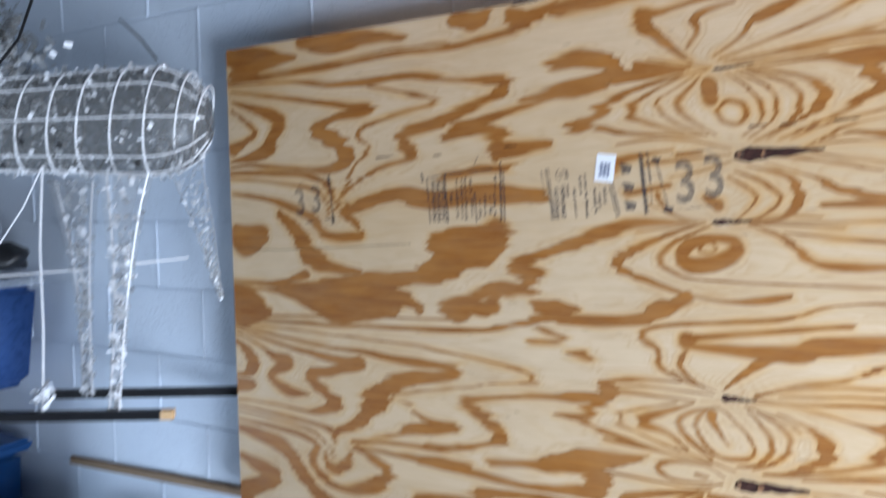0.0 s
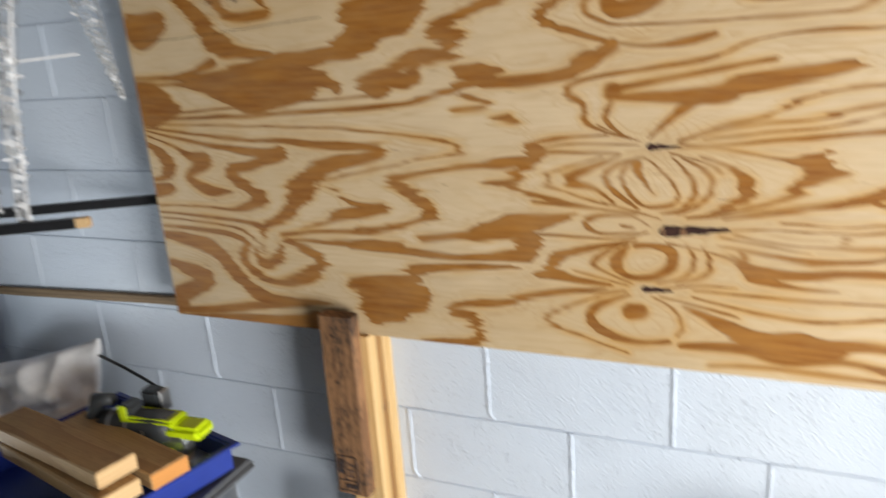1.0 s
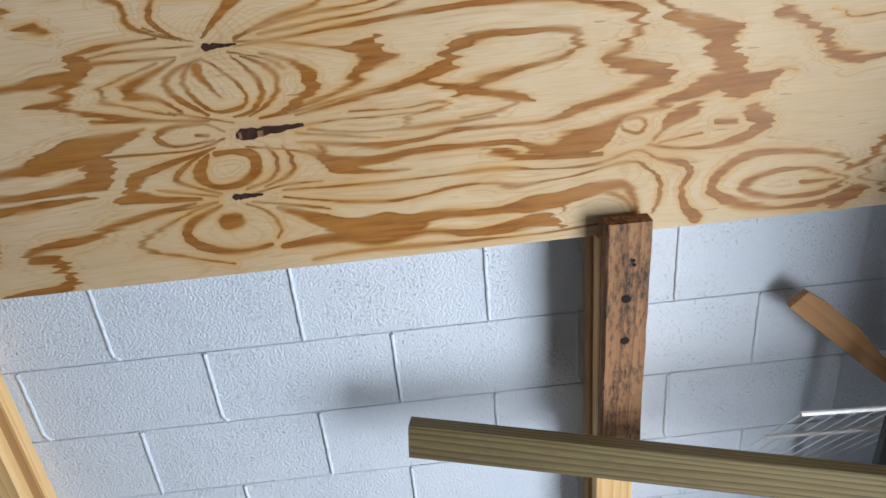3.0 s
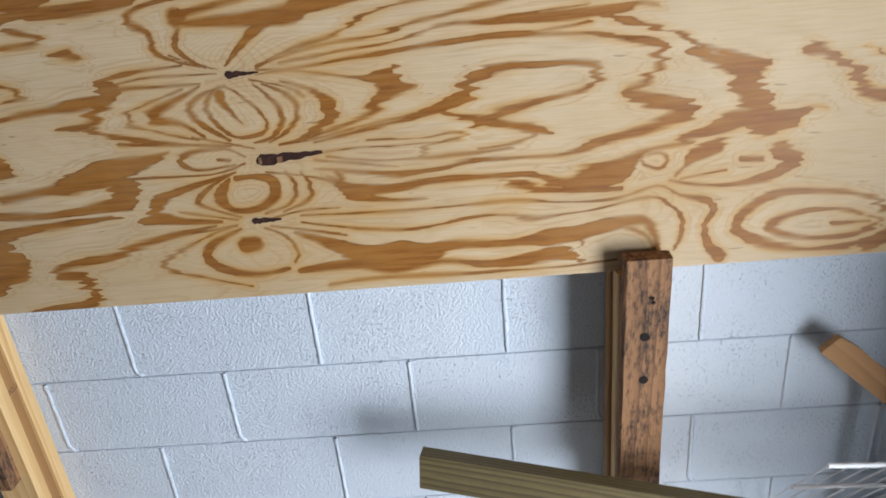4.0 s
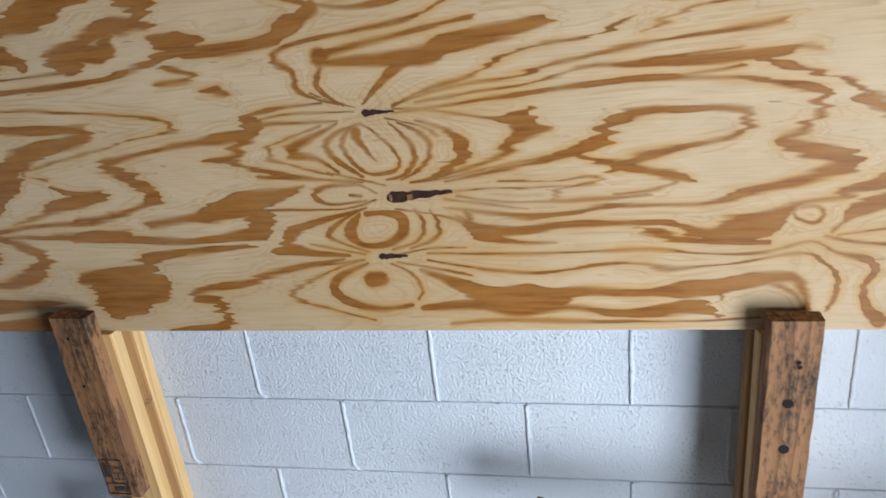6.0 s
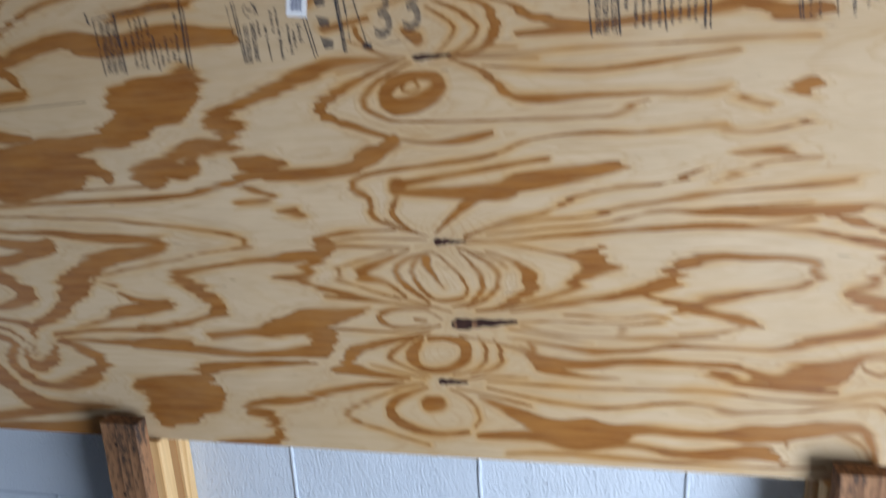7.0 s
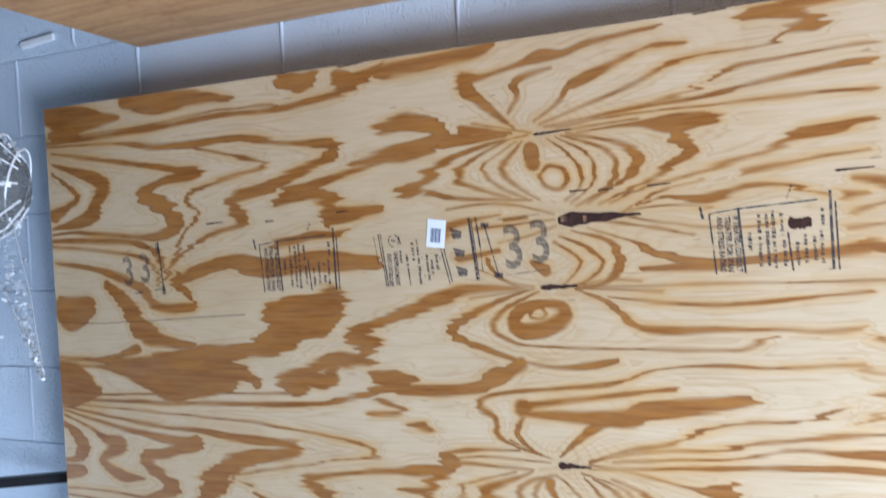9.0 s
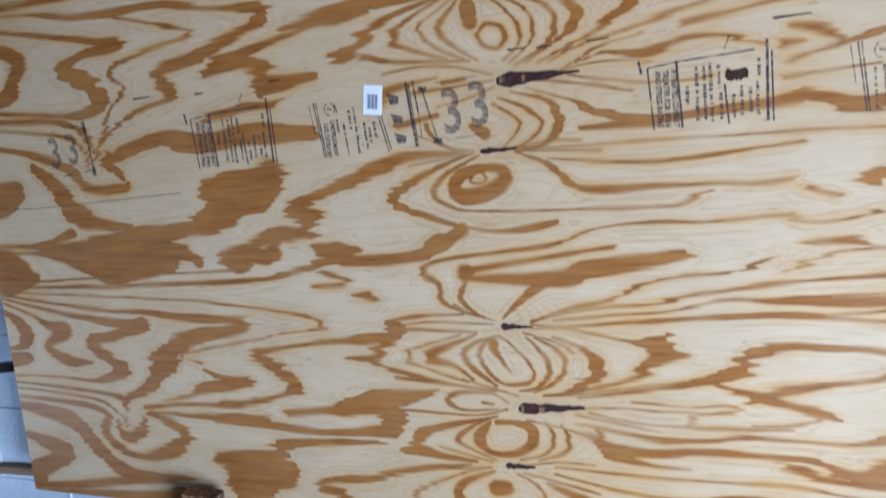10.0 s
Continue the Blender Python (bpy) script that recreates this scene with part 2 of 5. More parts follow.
# unseen walls and ceiling: colours set dark to cut bounce light and deepen shadows
M_UNSEEN_WALL = plain("dark_unseen_wall", (0.13, 0.13, 0.14), 0.7, 0, 0.05, 3.0)
M_CEIL = plain("ceiling_board", (0.10, 0.092, 0.085), 0.8, 0, 0.08, 3.0)
M_ASPHALT = plain("driveway", (0.30, 0.29, 0.28), 0.9, 0, 0.2, 4.0)
M_WIRE = plain("white_wire", (0.80, 0.80, 0.82), 0.35, 0, 0.05)
M_CHIP = see_through("acrylic_chip", (0.46, 0.47, 0.48), 0.6, 0.12)
# white copy of the chip material: sparkle put into the colour
M_CHIP_GLINT = plain("acrylic_glint", (0.86, 0.87, 0.90), 0.15, 0, 0.05)
M_FILM = see_through("clear_film", (0.36, 0.36, 0.37), 0.22, 0.15)
M_NET = see_through("tinsel_net", (0.13, 0.125, 0.115), 0.52, 0.4)
M_BLUE = plain("blue_plastic", (0.012, 0.035, 0.26), 0.35, 0, 0.15)
M_NAVY = see_through("dark_blue_clear_plastic", (0.035, 0.085, 0.26), 0.95, 0.5)
M_TUB = plain("blue_tub", (0.010, 0.060, 0.20), 0.4, 0, 0.15)
M_GREY = plain("grey_plastic", (0.10, 0.105, 0.115), 0.45, 0, 0.15)
M_GREY_LIGHT = plain("pale_grey_plastic", (0.33, 0.36, 0.41), 0.4, 0, 0.1)
M_SACK = plain("white_woven_sack", (0.90, 0.91, 0.95), 0.6, 0, 0.06, 90.0, 0.4, 0.001)
M_BAG = see_through("clear_bag", (0.70, 0.74, 0.80), 0.35, 0.15)
M_LIME = plain("lime_plastic", (0.62, 0.78, 0.015), 0.4, 0, 0.08)
M_DARK = plain("dark_grey_plastic", (0.045, 0.05, 0.055), 0.45, 0, 0.2)
M_STEEL = plain("steel", (0.60, 0.61, 0.63), 0.3, 0.9, 0.1)

# ---- building blocks ----
def thing(name, label, category, at=(0, 0, 0), turn=0.0, group="", kind=""):
    ob = new(name)
    ob.empty_display_size = 0.05
    ob.matrix_basis = pose(*at, 0, 0, turn)
    return tagged(ob, label, category, group, kind)


def finish(bm, name, mats, smooth=False):
    me = bpy.data.meshes.new(name)
    bmesh.ops.recalc_face_normals(bm, faces=bm.faces)
    bm.to_mesh(me)
    bm.free()
    for mt in (mats if isinstance(mats, (list, tuple)) else [mats]):
        me.materials.append(mt)
    if smooth:
        me.polygons.foreach_set("use_smooth", [True] * len(me.polygons))
    return me


def part(name, bm, mats, parent, label="", m=None, smooth=False):
    ob = new(name, finish(bm, name, mats, smooth))
    ob.parent = parent
    if m is not None:
        ob.matrix_basis = m
    return tagged(ob, label)


def box(x0, x1, y0, y1, z0, z1, bevel=0.0, seg=1, bm=None):
    own = bmesh.new()
    bmesh.ops.create_cube(own, size=1)
    for v in own.verts:
        v.co = Vector(((x0 + x1) / 2 + v.co.x * (x1 - x0), (y0 + y1) / 2 + v.co.y * (y1 - y0), (z0 + z1) / 2 + v.co.z * (z1 - z0)))
    if bevel:
        bmesh.ops.bevel(own, geom=own.edges[:], offset=bevel, segments=seg, affect="EDGES")
    if bm is None:
        return own
    me = bpy.data.meshes.new("tmp")
    own.to_mesh(me)
    own.free()
    bm.from_mesh(me)
    bpy.data.meshes.remove(me)
    return bm


def tube(bm, pts, r, mat=0, sides=6, closed=False):
    pts = [Vector(p) for p in pts]
    rings = []
    n = len(pts)
    for i, p in enumerate(pts):
        d = (pts[(i + 1) % n] - pts[i - 1]) if closed else (pts[min(i + 1, n - 1)] - pts[max(i - 1, 0)])
        d.normalize()
        u = d.orthogonal().normalized() if abs(d.z) > 0.99 else d.cross(Vector((0, 0, 1))).normalized()
        w = d.cross(u)
        rr = r[i] if isinstance(r, (list, tuple)) else r
        rings.append([bm.verts.new(p + rr * (math.cos(k * math.tau / sides) * u + math.sin(k * math.tau / sides) * w)) for k in range(sides)])
    for i in range(n if closed else n - 1):
        a, b = rings[i], rings[(i + 1) % n]
        for k in range(sides):
            f = bm.faces.new((a[k], a[(k + 1) % sides], b[(k + 1) % sides], b[k]))
            f.material_index = mat
    if not closed:
        for ring in (rings[0], rings[-1]):
            bm.faces.new(ring).material_index = mat
    return bm


def plank(length, width, thick, wear=0.002, cuts=8, seed=1):
    """A sawn board along z from 0, width along x, thickness along y, with slightly uneven arrises."""
    rng = random.Random(seed)
    bm = bmesh.new()
    rows = []
    for i in range(cuts + 1):
        z = length * i / cuts
        ring = []
        c = 0.0035
        for x, y in ((0, c), (c, 0), (width - c, 0), (width, c), (width, thick - c), (width - c, thick), (c, thick), (0, thick - c)):
            ring.append(bm.verts.new((x + rng.uniform(-wear, wear), y + rng.uniform(-wear, wear), z)))
        rows.append(ring)
    for a, b in zip(rows, rows[1:]):
        for k in range(8):
            bm.faces.new((a[k], a[(k + 1) % 8], b[(k + 1) % 8], b[k]))
    bm.faces.new(rows[0])
    bm.faces.new(rows[-1])
    return bm


def text_mesh(body, size, weight=0.0):
    cu = bpy.data.curves.new("letters", "FONT")
    cu.body, cu.size, cu.align_x, cu.align_y = body, size, "CENTER", "CENTER"
    cu.offset = weight
    ob = bpy.data.objects.new("letters", cu)
    me = bpy.data.meshes.new_from_object(ob)
    bpy.data.objects.remove(ob)
    return me


def letters(name, body, size, mat, parent, m, label="", weight=0.0):
    me = text_mesh(body, size, weight)
    me.materials.clear()
    me.materials.append(mat)
    ob = new(name, me)
    ob.parent = parent
    ob.matrix_basis = m
    return tagged(ob, label)


FLOOR = -0.047
WALL = 0.10

# ---- the garage ----
def slab(name, boxes, mat, label, category):
    bm = bmesh.new()
    for b in boxes:
        box(*b, bm=bm)
    ob = new(name, finish(bm, name, mat))
    return tagged(ob, label, category, kind="structure")


slab("floor", [(-1.75, 3.35, -5.6, 0.3, FLOOR - 0.1, FLOOR)], M_FLOOR, "bare grey concrete garage floor", "floor")
slab("ceiling", [(-1.75, 3.35, -5.6, 0.3, 2.85, 2.95)], M_CEIL, "unseen boarded garage ceiling, dark to cut bounce", "ceiling")
wall_north = slab("wall_north", [(-1.75, 3.35, WALL + 0.005, 0.3, FLOOR, 2.85)], M_BLOCK, "white painted concrete block wall with thin joints", "wall")
# the low opening is added to hold the fill lamp
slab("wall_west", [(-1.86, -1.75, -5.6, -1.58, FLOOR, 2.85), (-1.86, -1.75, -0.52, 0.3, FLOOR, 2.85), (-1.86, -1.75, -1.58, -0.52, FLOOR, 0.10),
                   (-1.86, -1.75, -1.58, -0.52, 0.62, 2.85)], M_UNSEEN_WALL, "unseen garage side wall, dark to cut bounce, with an added low opening", "wall")
slab("wall_south", [(-1.75, 3.35, -5.7, -5.6, FLOOR, 2.85)], M_UNSEEN_WALL, "unseen garage end wall, dark to cut bounce", "wall")
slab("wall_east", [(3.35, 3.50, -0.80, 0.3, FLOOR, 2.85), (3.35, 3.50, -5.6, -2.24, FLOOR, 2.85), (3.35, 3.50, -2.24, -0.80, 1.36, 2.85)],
     M_UNSEEN_WALL, "unseen garage wall, dark to cut bounce, with a low open loading door", "wall")
slab("ground", [(3.35, 60, -40, 40, FLOOR - 0.2, FLOOR - 0.02), (-60, -1.75, -40, 40, FLOOR - 0.2, FLOOR - 0.02)], M_ASPHALT, "pale concrete driveway outside the open door", "ground")

# ---- the plywood sheet ----
BASE, HIGH, LONG, TURN = 1.007, 1.22, 2.56, 0.604
SPREAD = 1.013  # stretch of the figure along the grain


def lattice(u, v, fu, nv, seed):
    """Smooth noise in -1..1: fu cells a metre along the grain, nv cells in one turn of the log across it."""
    rng = np.random.RandomState(seed)
    grid = rng.uniform(-1, 1, (nv, 64))
    a, b = u * fu + 3.0, (v / TURN) * nv
    i, j = np.floor(a).astype(int), np.floor(b).astype(int)
    fa, fb = a - i, b - j
    fa, fb = fa * fa * (3 - 2 * fa), fb * fb * (3 - 2 * fb)
    g = lambda jj, ii: grid[jj % nv, ii % 64]
    return (g(j, i) * (1 - fa) + g(j, i + 1) * fa) * (1 - fb) + (g(j + 1, i) * (1 - fa) + g(j + 1, i + 1) * fa) * fb


def wrapped(v, c):
    return (v - c + TURN / 2) % TURN - TURN / 2


# one turn of the log: (along, across, reach along, reach across, strength)
KNOTS = [(1.22, 0.165, 0.16, 0.030, 2.6), (1.24, 0.288, 0.20, 0.034, 3.2), (1.21, 0.441, 0.16, 0.030, 2.8),
         (1.17, 0.030, 0.10, 0.020, 1.6), (0.34, 0.185, 0.09, 0.025, 2.2), (0.00, 0.510, 0.28, 0.045, 3.0), (1.94, 0.170, 0.12, 0.025, 2.2)]
FANS = [(1.22, 0.165, 0.14, 0.40, 1.5), (1.25, 0.288, 0.16, 0.50, 2.2), (1.21, 0.441, 0.15, 0.42, 2.0),
        (0.00, 0.505, 0.20, 0.24, 2.6), (0.34, 0.185, 0.14, 0.14, 1.3), (1.94, 0.170, 0.16, 0.18, 1.6), (2.40, 0.075, 0.20, 0.20, 1.2)]
# loops between the knots: centre, reach to left and right, half height, rings
LOOPS = [(1.22, 0.3645, 0.20, 0.21, 0.077, 6.4), (1.215, 0.2265, 0.17, 0.20, 0.062, 6.2), (1.21, 0.0975, 0.24, 0.26, 0.068, 4.4), (1.21, 0.4900, 0.13, 0.13, 0.047, 3.4), (1.36, 0.5800, 0.18, 0.36, 0.050, 2.6),
         (1.12, 0.2880, 0.07, 0.05, 0.024, 2.4)]
EYES = [(1.97, 0.215, 0.060, 0.028, 2.4), (2.26, 0.075, 0.130, 0.042, 4.2), (1.90, 0.055, 0.080, 0.030, 1.6),
        (1.72, 0.385, 0.260, 0.075, 3.6), (0.34, 0.140, 0.060, 0.045, 1.6)]
def figure(u, v):
    """Ring depth and resin of the pine face over the sheet."""
    vw = v.copy()
    for ku, kv, ru, rv, s in KNOTS:
        d = wrapped(v, kv)
        vw += s * d * np.exp(-(d / rv) ** 2) * np.exp(-np.abs(u - ku) / ru)
    uw = u + 0.035 * lattice(u, v, 3, 14, 5) + 0.012 * lattice(u, v, 8, 40, 6)
    calm = 1 - 0.62 * np.exp(-((u - 1.58) / 0.42) ** 4)
    h = 1.35 * lattice(uw, vw, 1.6, 5, 11) + 0.85 * calm * lattice(uw, vw, 4.0, 10, 12) + 0.26 * calm * lattice(uw, vw, 11, 26, 13)
    h += 0.5 * lattice(uw, v * 0.37 + 0.1, 2.3, 5, 21)
    # fans: the rings crowd together at each knot and spread away from it
    for ku, kv, ru, rv, s in FANS:
        d, e = wrapped(v, kv) + 0.006 * lattice(u, v, 7, 20, 41), u - ku
        w = 0.0035 + 0.13 * np.abs(e)
        g = np.arctan(d / w) - d / (TURN / 2) * np.arctan(TURN / 2 / w)
        h += s * g * (2 / math.pi) * np.exp(-np.abs(e) / np.where(e > 0, rv, ru))
        away = np.clip(e / 0.05, 0, 1) * np.exp(-np.clip(e, 0, 9) / rv)
        h += 0.9 * s * away * (0.004 + 0.10 * np.abs(e)) / (np.abs(d) + 0.004 + 0.10 * np.abs(e))
    # zigzag columns beside the left edge
    zig = u + 0.085 * lattice(u * 0.25, v, 3, 13, 51) + 0.025 * lattice(u, v, 6, 34, 52)
    t = np.clip(zig / 0.95, 0, 1)
    h += 4.6 * t * np.exp(-(wrapped(v, 0.385) / 0.12) ** 4)
    for lu, lv, left, right, half, s in LOOPS:
        d, e = wrapped(v, lv) + 0.003 * lattice(u, v, 14, 26, 61), u - lu + 0.10 * wrapped(v, lv) + 0.012 * lattice(u, v, 6, 22, 62)
        lat = np.abs(d) / half
        wide = np.where(e > 0, right * np.clip(1 - lat ** 2, 0, 1) ** 0.6, left * np.clip(1 - lat, 0, 1) ** 0.75) + 0.006
        lon = np.sqrt((np.abs(e) / wide) ** 1.6 + 0.30 * lat ** 2 + 0.01)
        h += s * np.where(lat < 1, np.log1p(np.exp((1 - lon) * 8)) / 8, 0)
    for eu, ev, ru, rv, s in EYES:
        d, e = wrapped(v, ev), u - eu
        rr = np.sqrt((np.abs(e) / ru) ** 1.7 + (np.abs(d) / rv) ** 1.9 + 0.03)
        rr = rr * (1 + 0.16 * lattice(u, v, 9, 18, 31))
        h += s * np.exp(-rr)
    resin = np.zeros_like(u)
    for ku, kv, ru, rv, s in KNOTS:
        resin += np.exp(-np.sqrt(((u - ku - 0.02) / 0.11) ** 2 + (wrapped(v, kv) / 0.035) ** 2))
    return h, resin * (1 + 0.5 * lattice(u, v, 9, 30, 81))


NU, NV = 1281, 611
UU, VV = np.meshgrid(np.linspace(0, LONG, NU), np.linspace(0, HIGH, NV))
# the fibres fray every edge along the grain, hardly across it
CALM = 1 - 0.90 * np.exp(-((UU - 1.23) / 0.19) ** 4) - 0.82 * np.exp(-((UU - 2.05) / 0.20) ** 4) * (VV < 0.24) - 0.7 * np.exp(-(UU / 0.34) ** 4)
FRAY_U = UU + CALM * (0.015 * lattice(UU, VV, 6, 105, 91) + 0.008 * lattice(UU, VV, 16, 190, 92) + 0.006 * lattice(UU, VV, 6, 24, 93))
FRAY_V = VV + 0.0022 * CALM * lattice(UU, VV, 16, 30, 94)
SWELL = 1 + 0.24 * CALM * lattice(UU, VV, 18, 40, 95)
LATE = np.full(UU.shape, -0.03)


def late_wood(*marks):
    """One band of late wood: a smooth line through (along, across, half width), in millimetres on the sheet."""
    p = np.array([marks[0], *marks, marks[-1]]) / 1000
    p[:, 2] *= 0.88 + 0.32 * np.clip((p[:, 2] - 0.003) / 0.006, 0, 1)
    line = []
    for a, b, c, d in zip(p, p[1:], p[2:], p[3:]):
        for t in (0, 0.25, 0.5, 0.75):
            line.append(0.5 * (2 * b + (c - a) * t + (2 * a - 5 * b + 4 * c - d) * t * t + (3 * b - a - 3 * c + d) * t ** 3))
    line.append(p[-1])
    for a, b in zip(line, line[1:]):
        reach = 0.035 + max(a[2], b[2])
        i0, i1 = (int(np.clip(k / LONG * (NU - 1), 0, NU)) for k in (min(a[0], b[0]) - reach, max(a[0], b[0]) + reach))
        j0, j1 = (int(np.clip(k / HIGH * (NV - 1), 0, NV)) for k in (min(a[1], b[1]) - reach, max(a[1], b[1]) + reach))
        if i0 >= i1 or j0 >= j1:
            continue
        cut = (slice(j0, j1 + 1), slice(i0, i1 + 1))
        du, dv = b[0] - a[0], b[1] - a[1]
        u, v = FRAY_U[cut] - a[0], FRAY_V[cut] - a[1]
        t = np.clip((u * du + v * dv) / (du * du + dv * dv + 1e-12), 0, 1)
        g = (a[2] + (b[2] - a[2]) * t) * SWELL[cut] - np.hypot(u - t * du, v - t * dv)
        np.maximum(LATE[cut], g, out=LATE[cut])


# fan and swirl beside the short edge, lower turn
late_wood((-1, 518, 4), (365, 520, 5), (673, 529, 5.5), (808, 550, 6.5), (885, 568, 6))
late_wood((0, 527, 3), (673, 553, 3))
late_wood((4, 618, 4), (147, 612, 7.5), (236, 601, 17.5), (321, 587, 34), (403, 574, 29), (512, 557, 9))
late_wood((307, 617, 17), (439, 628, 22), (563, 645, 14.5))
late_wood((10, 568, 35.5), (54, 557, 39), (92, 554, 15.5))
late_wood((639, 579, 11.5), (688, 579, 22), (731, 613, 13.5), (784, 628, 13), (860, 623, 7.5))
late_wood((-5, 492, 3), (183, 455, 5.5), (357, 433, 12), (404, 433, 15), (320, 405, 10.5), (248, 387, 11), (322, 329, 16), (303, 311, 12.5), (238, 295, 5.5), (126, 301, 3), (-13, 299, 3))
late_wood((-4, 499, 3), (292, 465, 5), (426, 459, 6.5), (669, 437, 10), (518, 401, 15.5), (450, 351, 26), (413, 301, 17), (360, 269, 7), (324, 256, 9))
late_wood((-3, 506, 2), (554, 486, 3), (807, 457, 4), (846, 439, 6.5), (793, 423, 2.5), (516, 371, 3), (553, 344, 3))
late_wood((-9, 463, 4), (37, 435, 12), (61, 400, 18), (38, 372, 8), (-13, 367, 4))
late_wood((3, 478, 3), (88, 451, 4), (132, 425, 9.5), (178, 416, 17), (137, 389, 11.5), (125, 367, 9.5), (179, 341, 11.5), (243, 338, 3.5))
late_wood((-17, 344, 10.5), (54, 344, 12), (-9, 325, 8.5))
late_wood((-11, 284, 3), (254, 267, 5.5), (315, 251, 7), (322, 230, 5.5))
late_wood((-14, 269, 3), (234, 251, 3.5), (294, 220, 3.5), (317, 186, 3.5))
late_wood((-11, 246, 4), (119, 241, 6), (231, 229, 7.5), (265, 203, 9), (247, 172, 9.5), (277, 138, 9.5), (329, 115, 7), (399, 123, 14), (461, 152, 17), (479, 182, 13.5), (447, 200, 10), (390, 222, 7))
late_wood((292, 198, 5.5), (298, 167, 9), (329, 162, 11), (361, 184, 10.5), (358, 205, 7))
late_wood((-4, 223, 8.5), (95, 209, 16), (170, 186, 19.5), (203, 145, 15.5), (255, 98, 15), (306, 67, 16.5), (395, 64, 12.5), (480, 69, 5))
late_wood((10, 147, 8.5), (84, 124, 18.5), (122, 105, 20), (36, 63, 21), (12, 40, 30))
late_wood((-2, 13, 6.5), (132, 23, 10), (287, 49, 9.5), (394, 57, 7))
late_wood((6, -6, 6.5), (169, 5, 10), (319, 9, 15), (443, 20, 21))
late_wood((374, 235, 5), (508, 250, 5), (617, 251, 6), (677, 269, 6))
late_wood((407, 224, 3.5), (690, 225, 9))
late_wood((443, 255, 3.5), (509, 275, 5), (573, 296, 14), (661, 307, 7.5))
late_wood((552, 331, 3), (590, 318, 6), (661, 308, 9))
# middle of the lower turn, between the knots
late_wood((561, 128, 14), (675, 136, 16), (706, 108, 40.5), (614, 85, 41.5))
late_wood((714, 167, 10.5), (799, 182, 8), (957, 193, 5))
late_wood((730, 3, 4), (808, 7, 8), (872, 19, 9.5), (867, 47, 8), (849, 75, 10.5), (811, 79, 8), (845, 102, 8), (933, 111, 7.5), (991, 134, 7.5), (1145, 158, 3.5))
late_wood((997, 178, 7.5), (1041, 182, 12), (1076, 174, 7.5), (1159, 166, 3.5))
late_wood((1031, 189, 12), (1051, 218, 9.5), (1092, 234, 7), (1205, 262, 2.5))
late_wood((1181, 156, 2.5), (1115, 134, 2.5), (1020, 81, 5), (1118, 44, 2.5), (1188, 24, 2.5))
late_wood((1192, 149, 2.5), (1131, 121, 7.5), (1114, 90, 8.5), (1148, 62, 8.5), (1206, 49, 6), (1268, 57, 5))
late_wood((1239, 147, 2.5), (1276, 126, 3.5), (1293, 94, 3.5), (1283, 69, 2.5))
late_wood((1196, 114, 14.5), (1214, 116, 13))
late_wood((1295, 132, 3.5), (1349, 110, 9), (1413, 76, 20.5), (1480, 67, 25), (1548, 70, 20), (1593, 83, 10), (1701, 78, 6.5), (1785, 83, 14.5), (1847, 90, 14.5), (1928, 105, 10), (1967, 97, 8), (1988, 41, 6))
late_wood((1291, 50, 6), (1410, 58, 11.5), (1477, 46, 13.5), (1568, 51, 6.5), (1687, 34, 8.5), (1805, 47, 12.5), (1830, 34, 8.5))
late_wood((1831, 46, 2), (1857, 80, 3), (1908, 95, 3), (1958, 77, 4), (1983, 39, 3))
late_wood((1345, 15, 2.5), (1474, 23, 4.5), (1740, 16, 3), (1907, 25, 3))
late_wood((1313, 167, 2.5), (1536, 161, 3), (1707, 166, 3), (1829, 152, 3), (1908, 154, 3), (1985, 172, 2), (2024, 150, 4), (2072, 136, 6.5), (2087, 114, 6.5), (2074, 86, 5.5), (2081, 46, 7.5), (2106, 16, 11.5))
late_wood((1310, 153, 2.5), (1421, 131, 3.5), (1532, 122, 3.5), (1642, 137, 4), (1705, 136, 2), (1766, 125, 4), (1868, 134, 3), (1967, 151, 3), (2010, 129, 4), (2030, 100, 5), (2027, 60, 5), (2018, 38, 3))
late_wood((1371, 240, 2), (1423, 214, 9), (1477, 207, 8.5), (1564, 216, 7.5), (1710, 215, 5), (1750, 212, 6), (1810, 190, 10), (1869, 197, 23.5), (1913, 210, 19.5), (1956, 239, 5.5), (2003, 248, 4.5), (2039, 249, 4.5))
late_wood((1709, 202, 6), (1789, 180, 6), (1918, 172, 5))
late_wood((1390, 250, 4.5), (1410, 203, 9), (1474, 187, 5.5), (1539, 181, 2))
late_wood((1352, 258, 1.5), (1513, 234, 5.5), (1651, 249, 4), (1792, 245, 4), (1870, 261, 6.5), (2010, 298, 9), (2042, 306, 6.5), (2010, 321, 12), (1918, 350, 7.5), (1946, 365, 5.5), (1968, 387, 7), (1976, 419, 8), (1954, 435, 6), (1819, 461, 4.5), (1670, 466, 5.5), (1278, 437, 2))
late_wood((1657, 318, 8), (1718, 339, 7), (1835, 360, 4.5), (1868, 381, 6.5), (1873, 400, 6.5), (1836, 410, 6.5), (1694, 413, 7.5), (1649, 395, 10), (1642, 371, 10), (1600, 354, 8), (1537, 338, 6), (1361, 308, 2))
late_wood((1589, 344, 3), (1755, 300, 8), (1794, 289, 3))
late_wood((1765, 294, 5), (1734, 276, 3), (1653, 269, 3))
late_wood((1448, 305, 2), (1532, 301, 2), (1605, 304, 3), (1624, 294, 3), (1582, 287, 3), (1549, 267, 3), (1632, 261, 4), (1713, 267, 2))
late_wood((1378, 279, 2), (1463, 264, 2), (1569, 264, 2))
late_wood((1318, 423, 2), (1368, 404, 4), (1395, 375, 10.5), (1390, 349, 8.5), (1341, 317, 4.5), (1295, 309, 2))
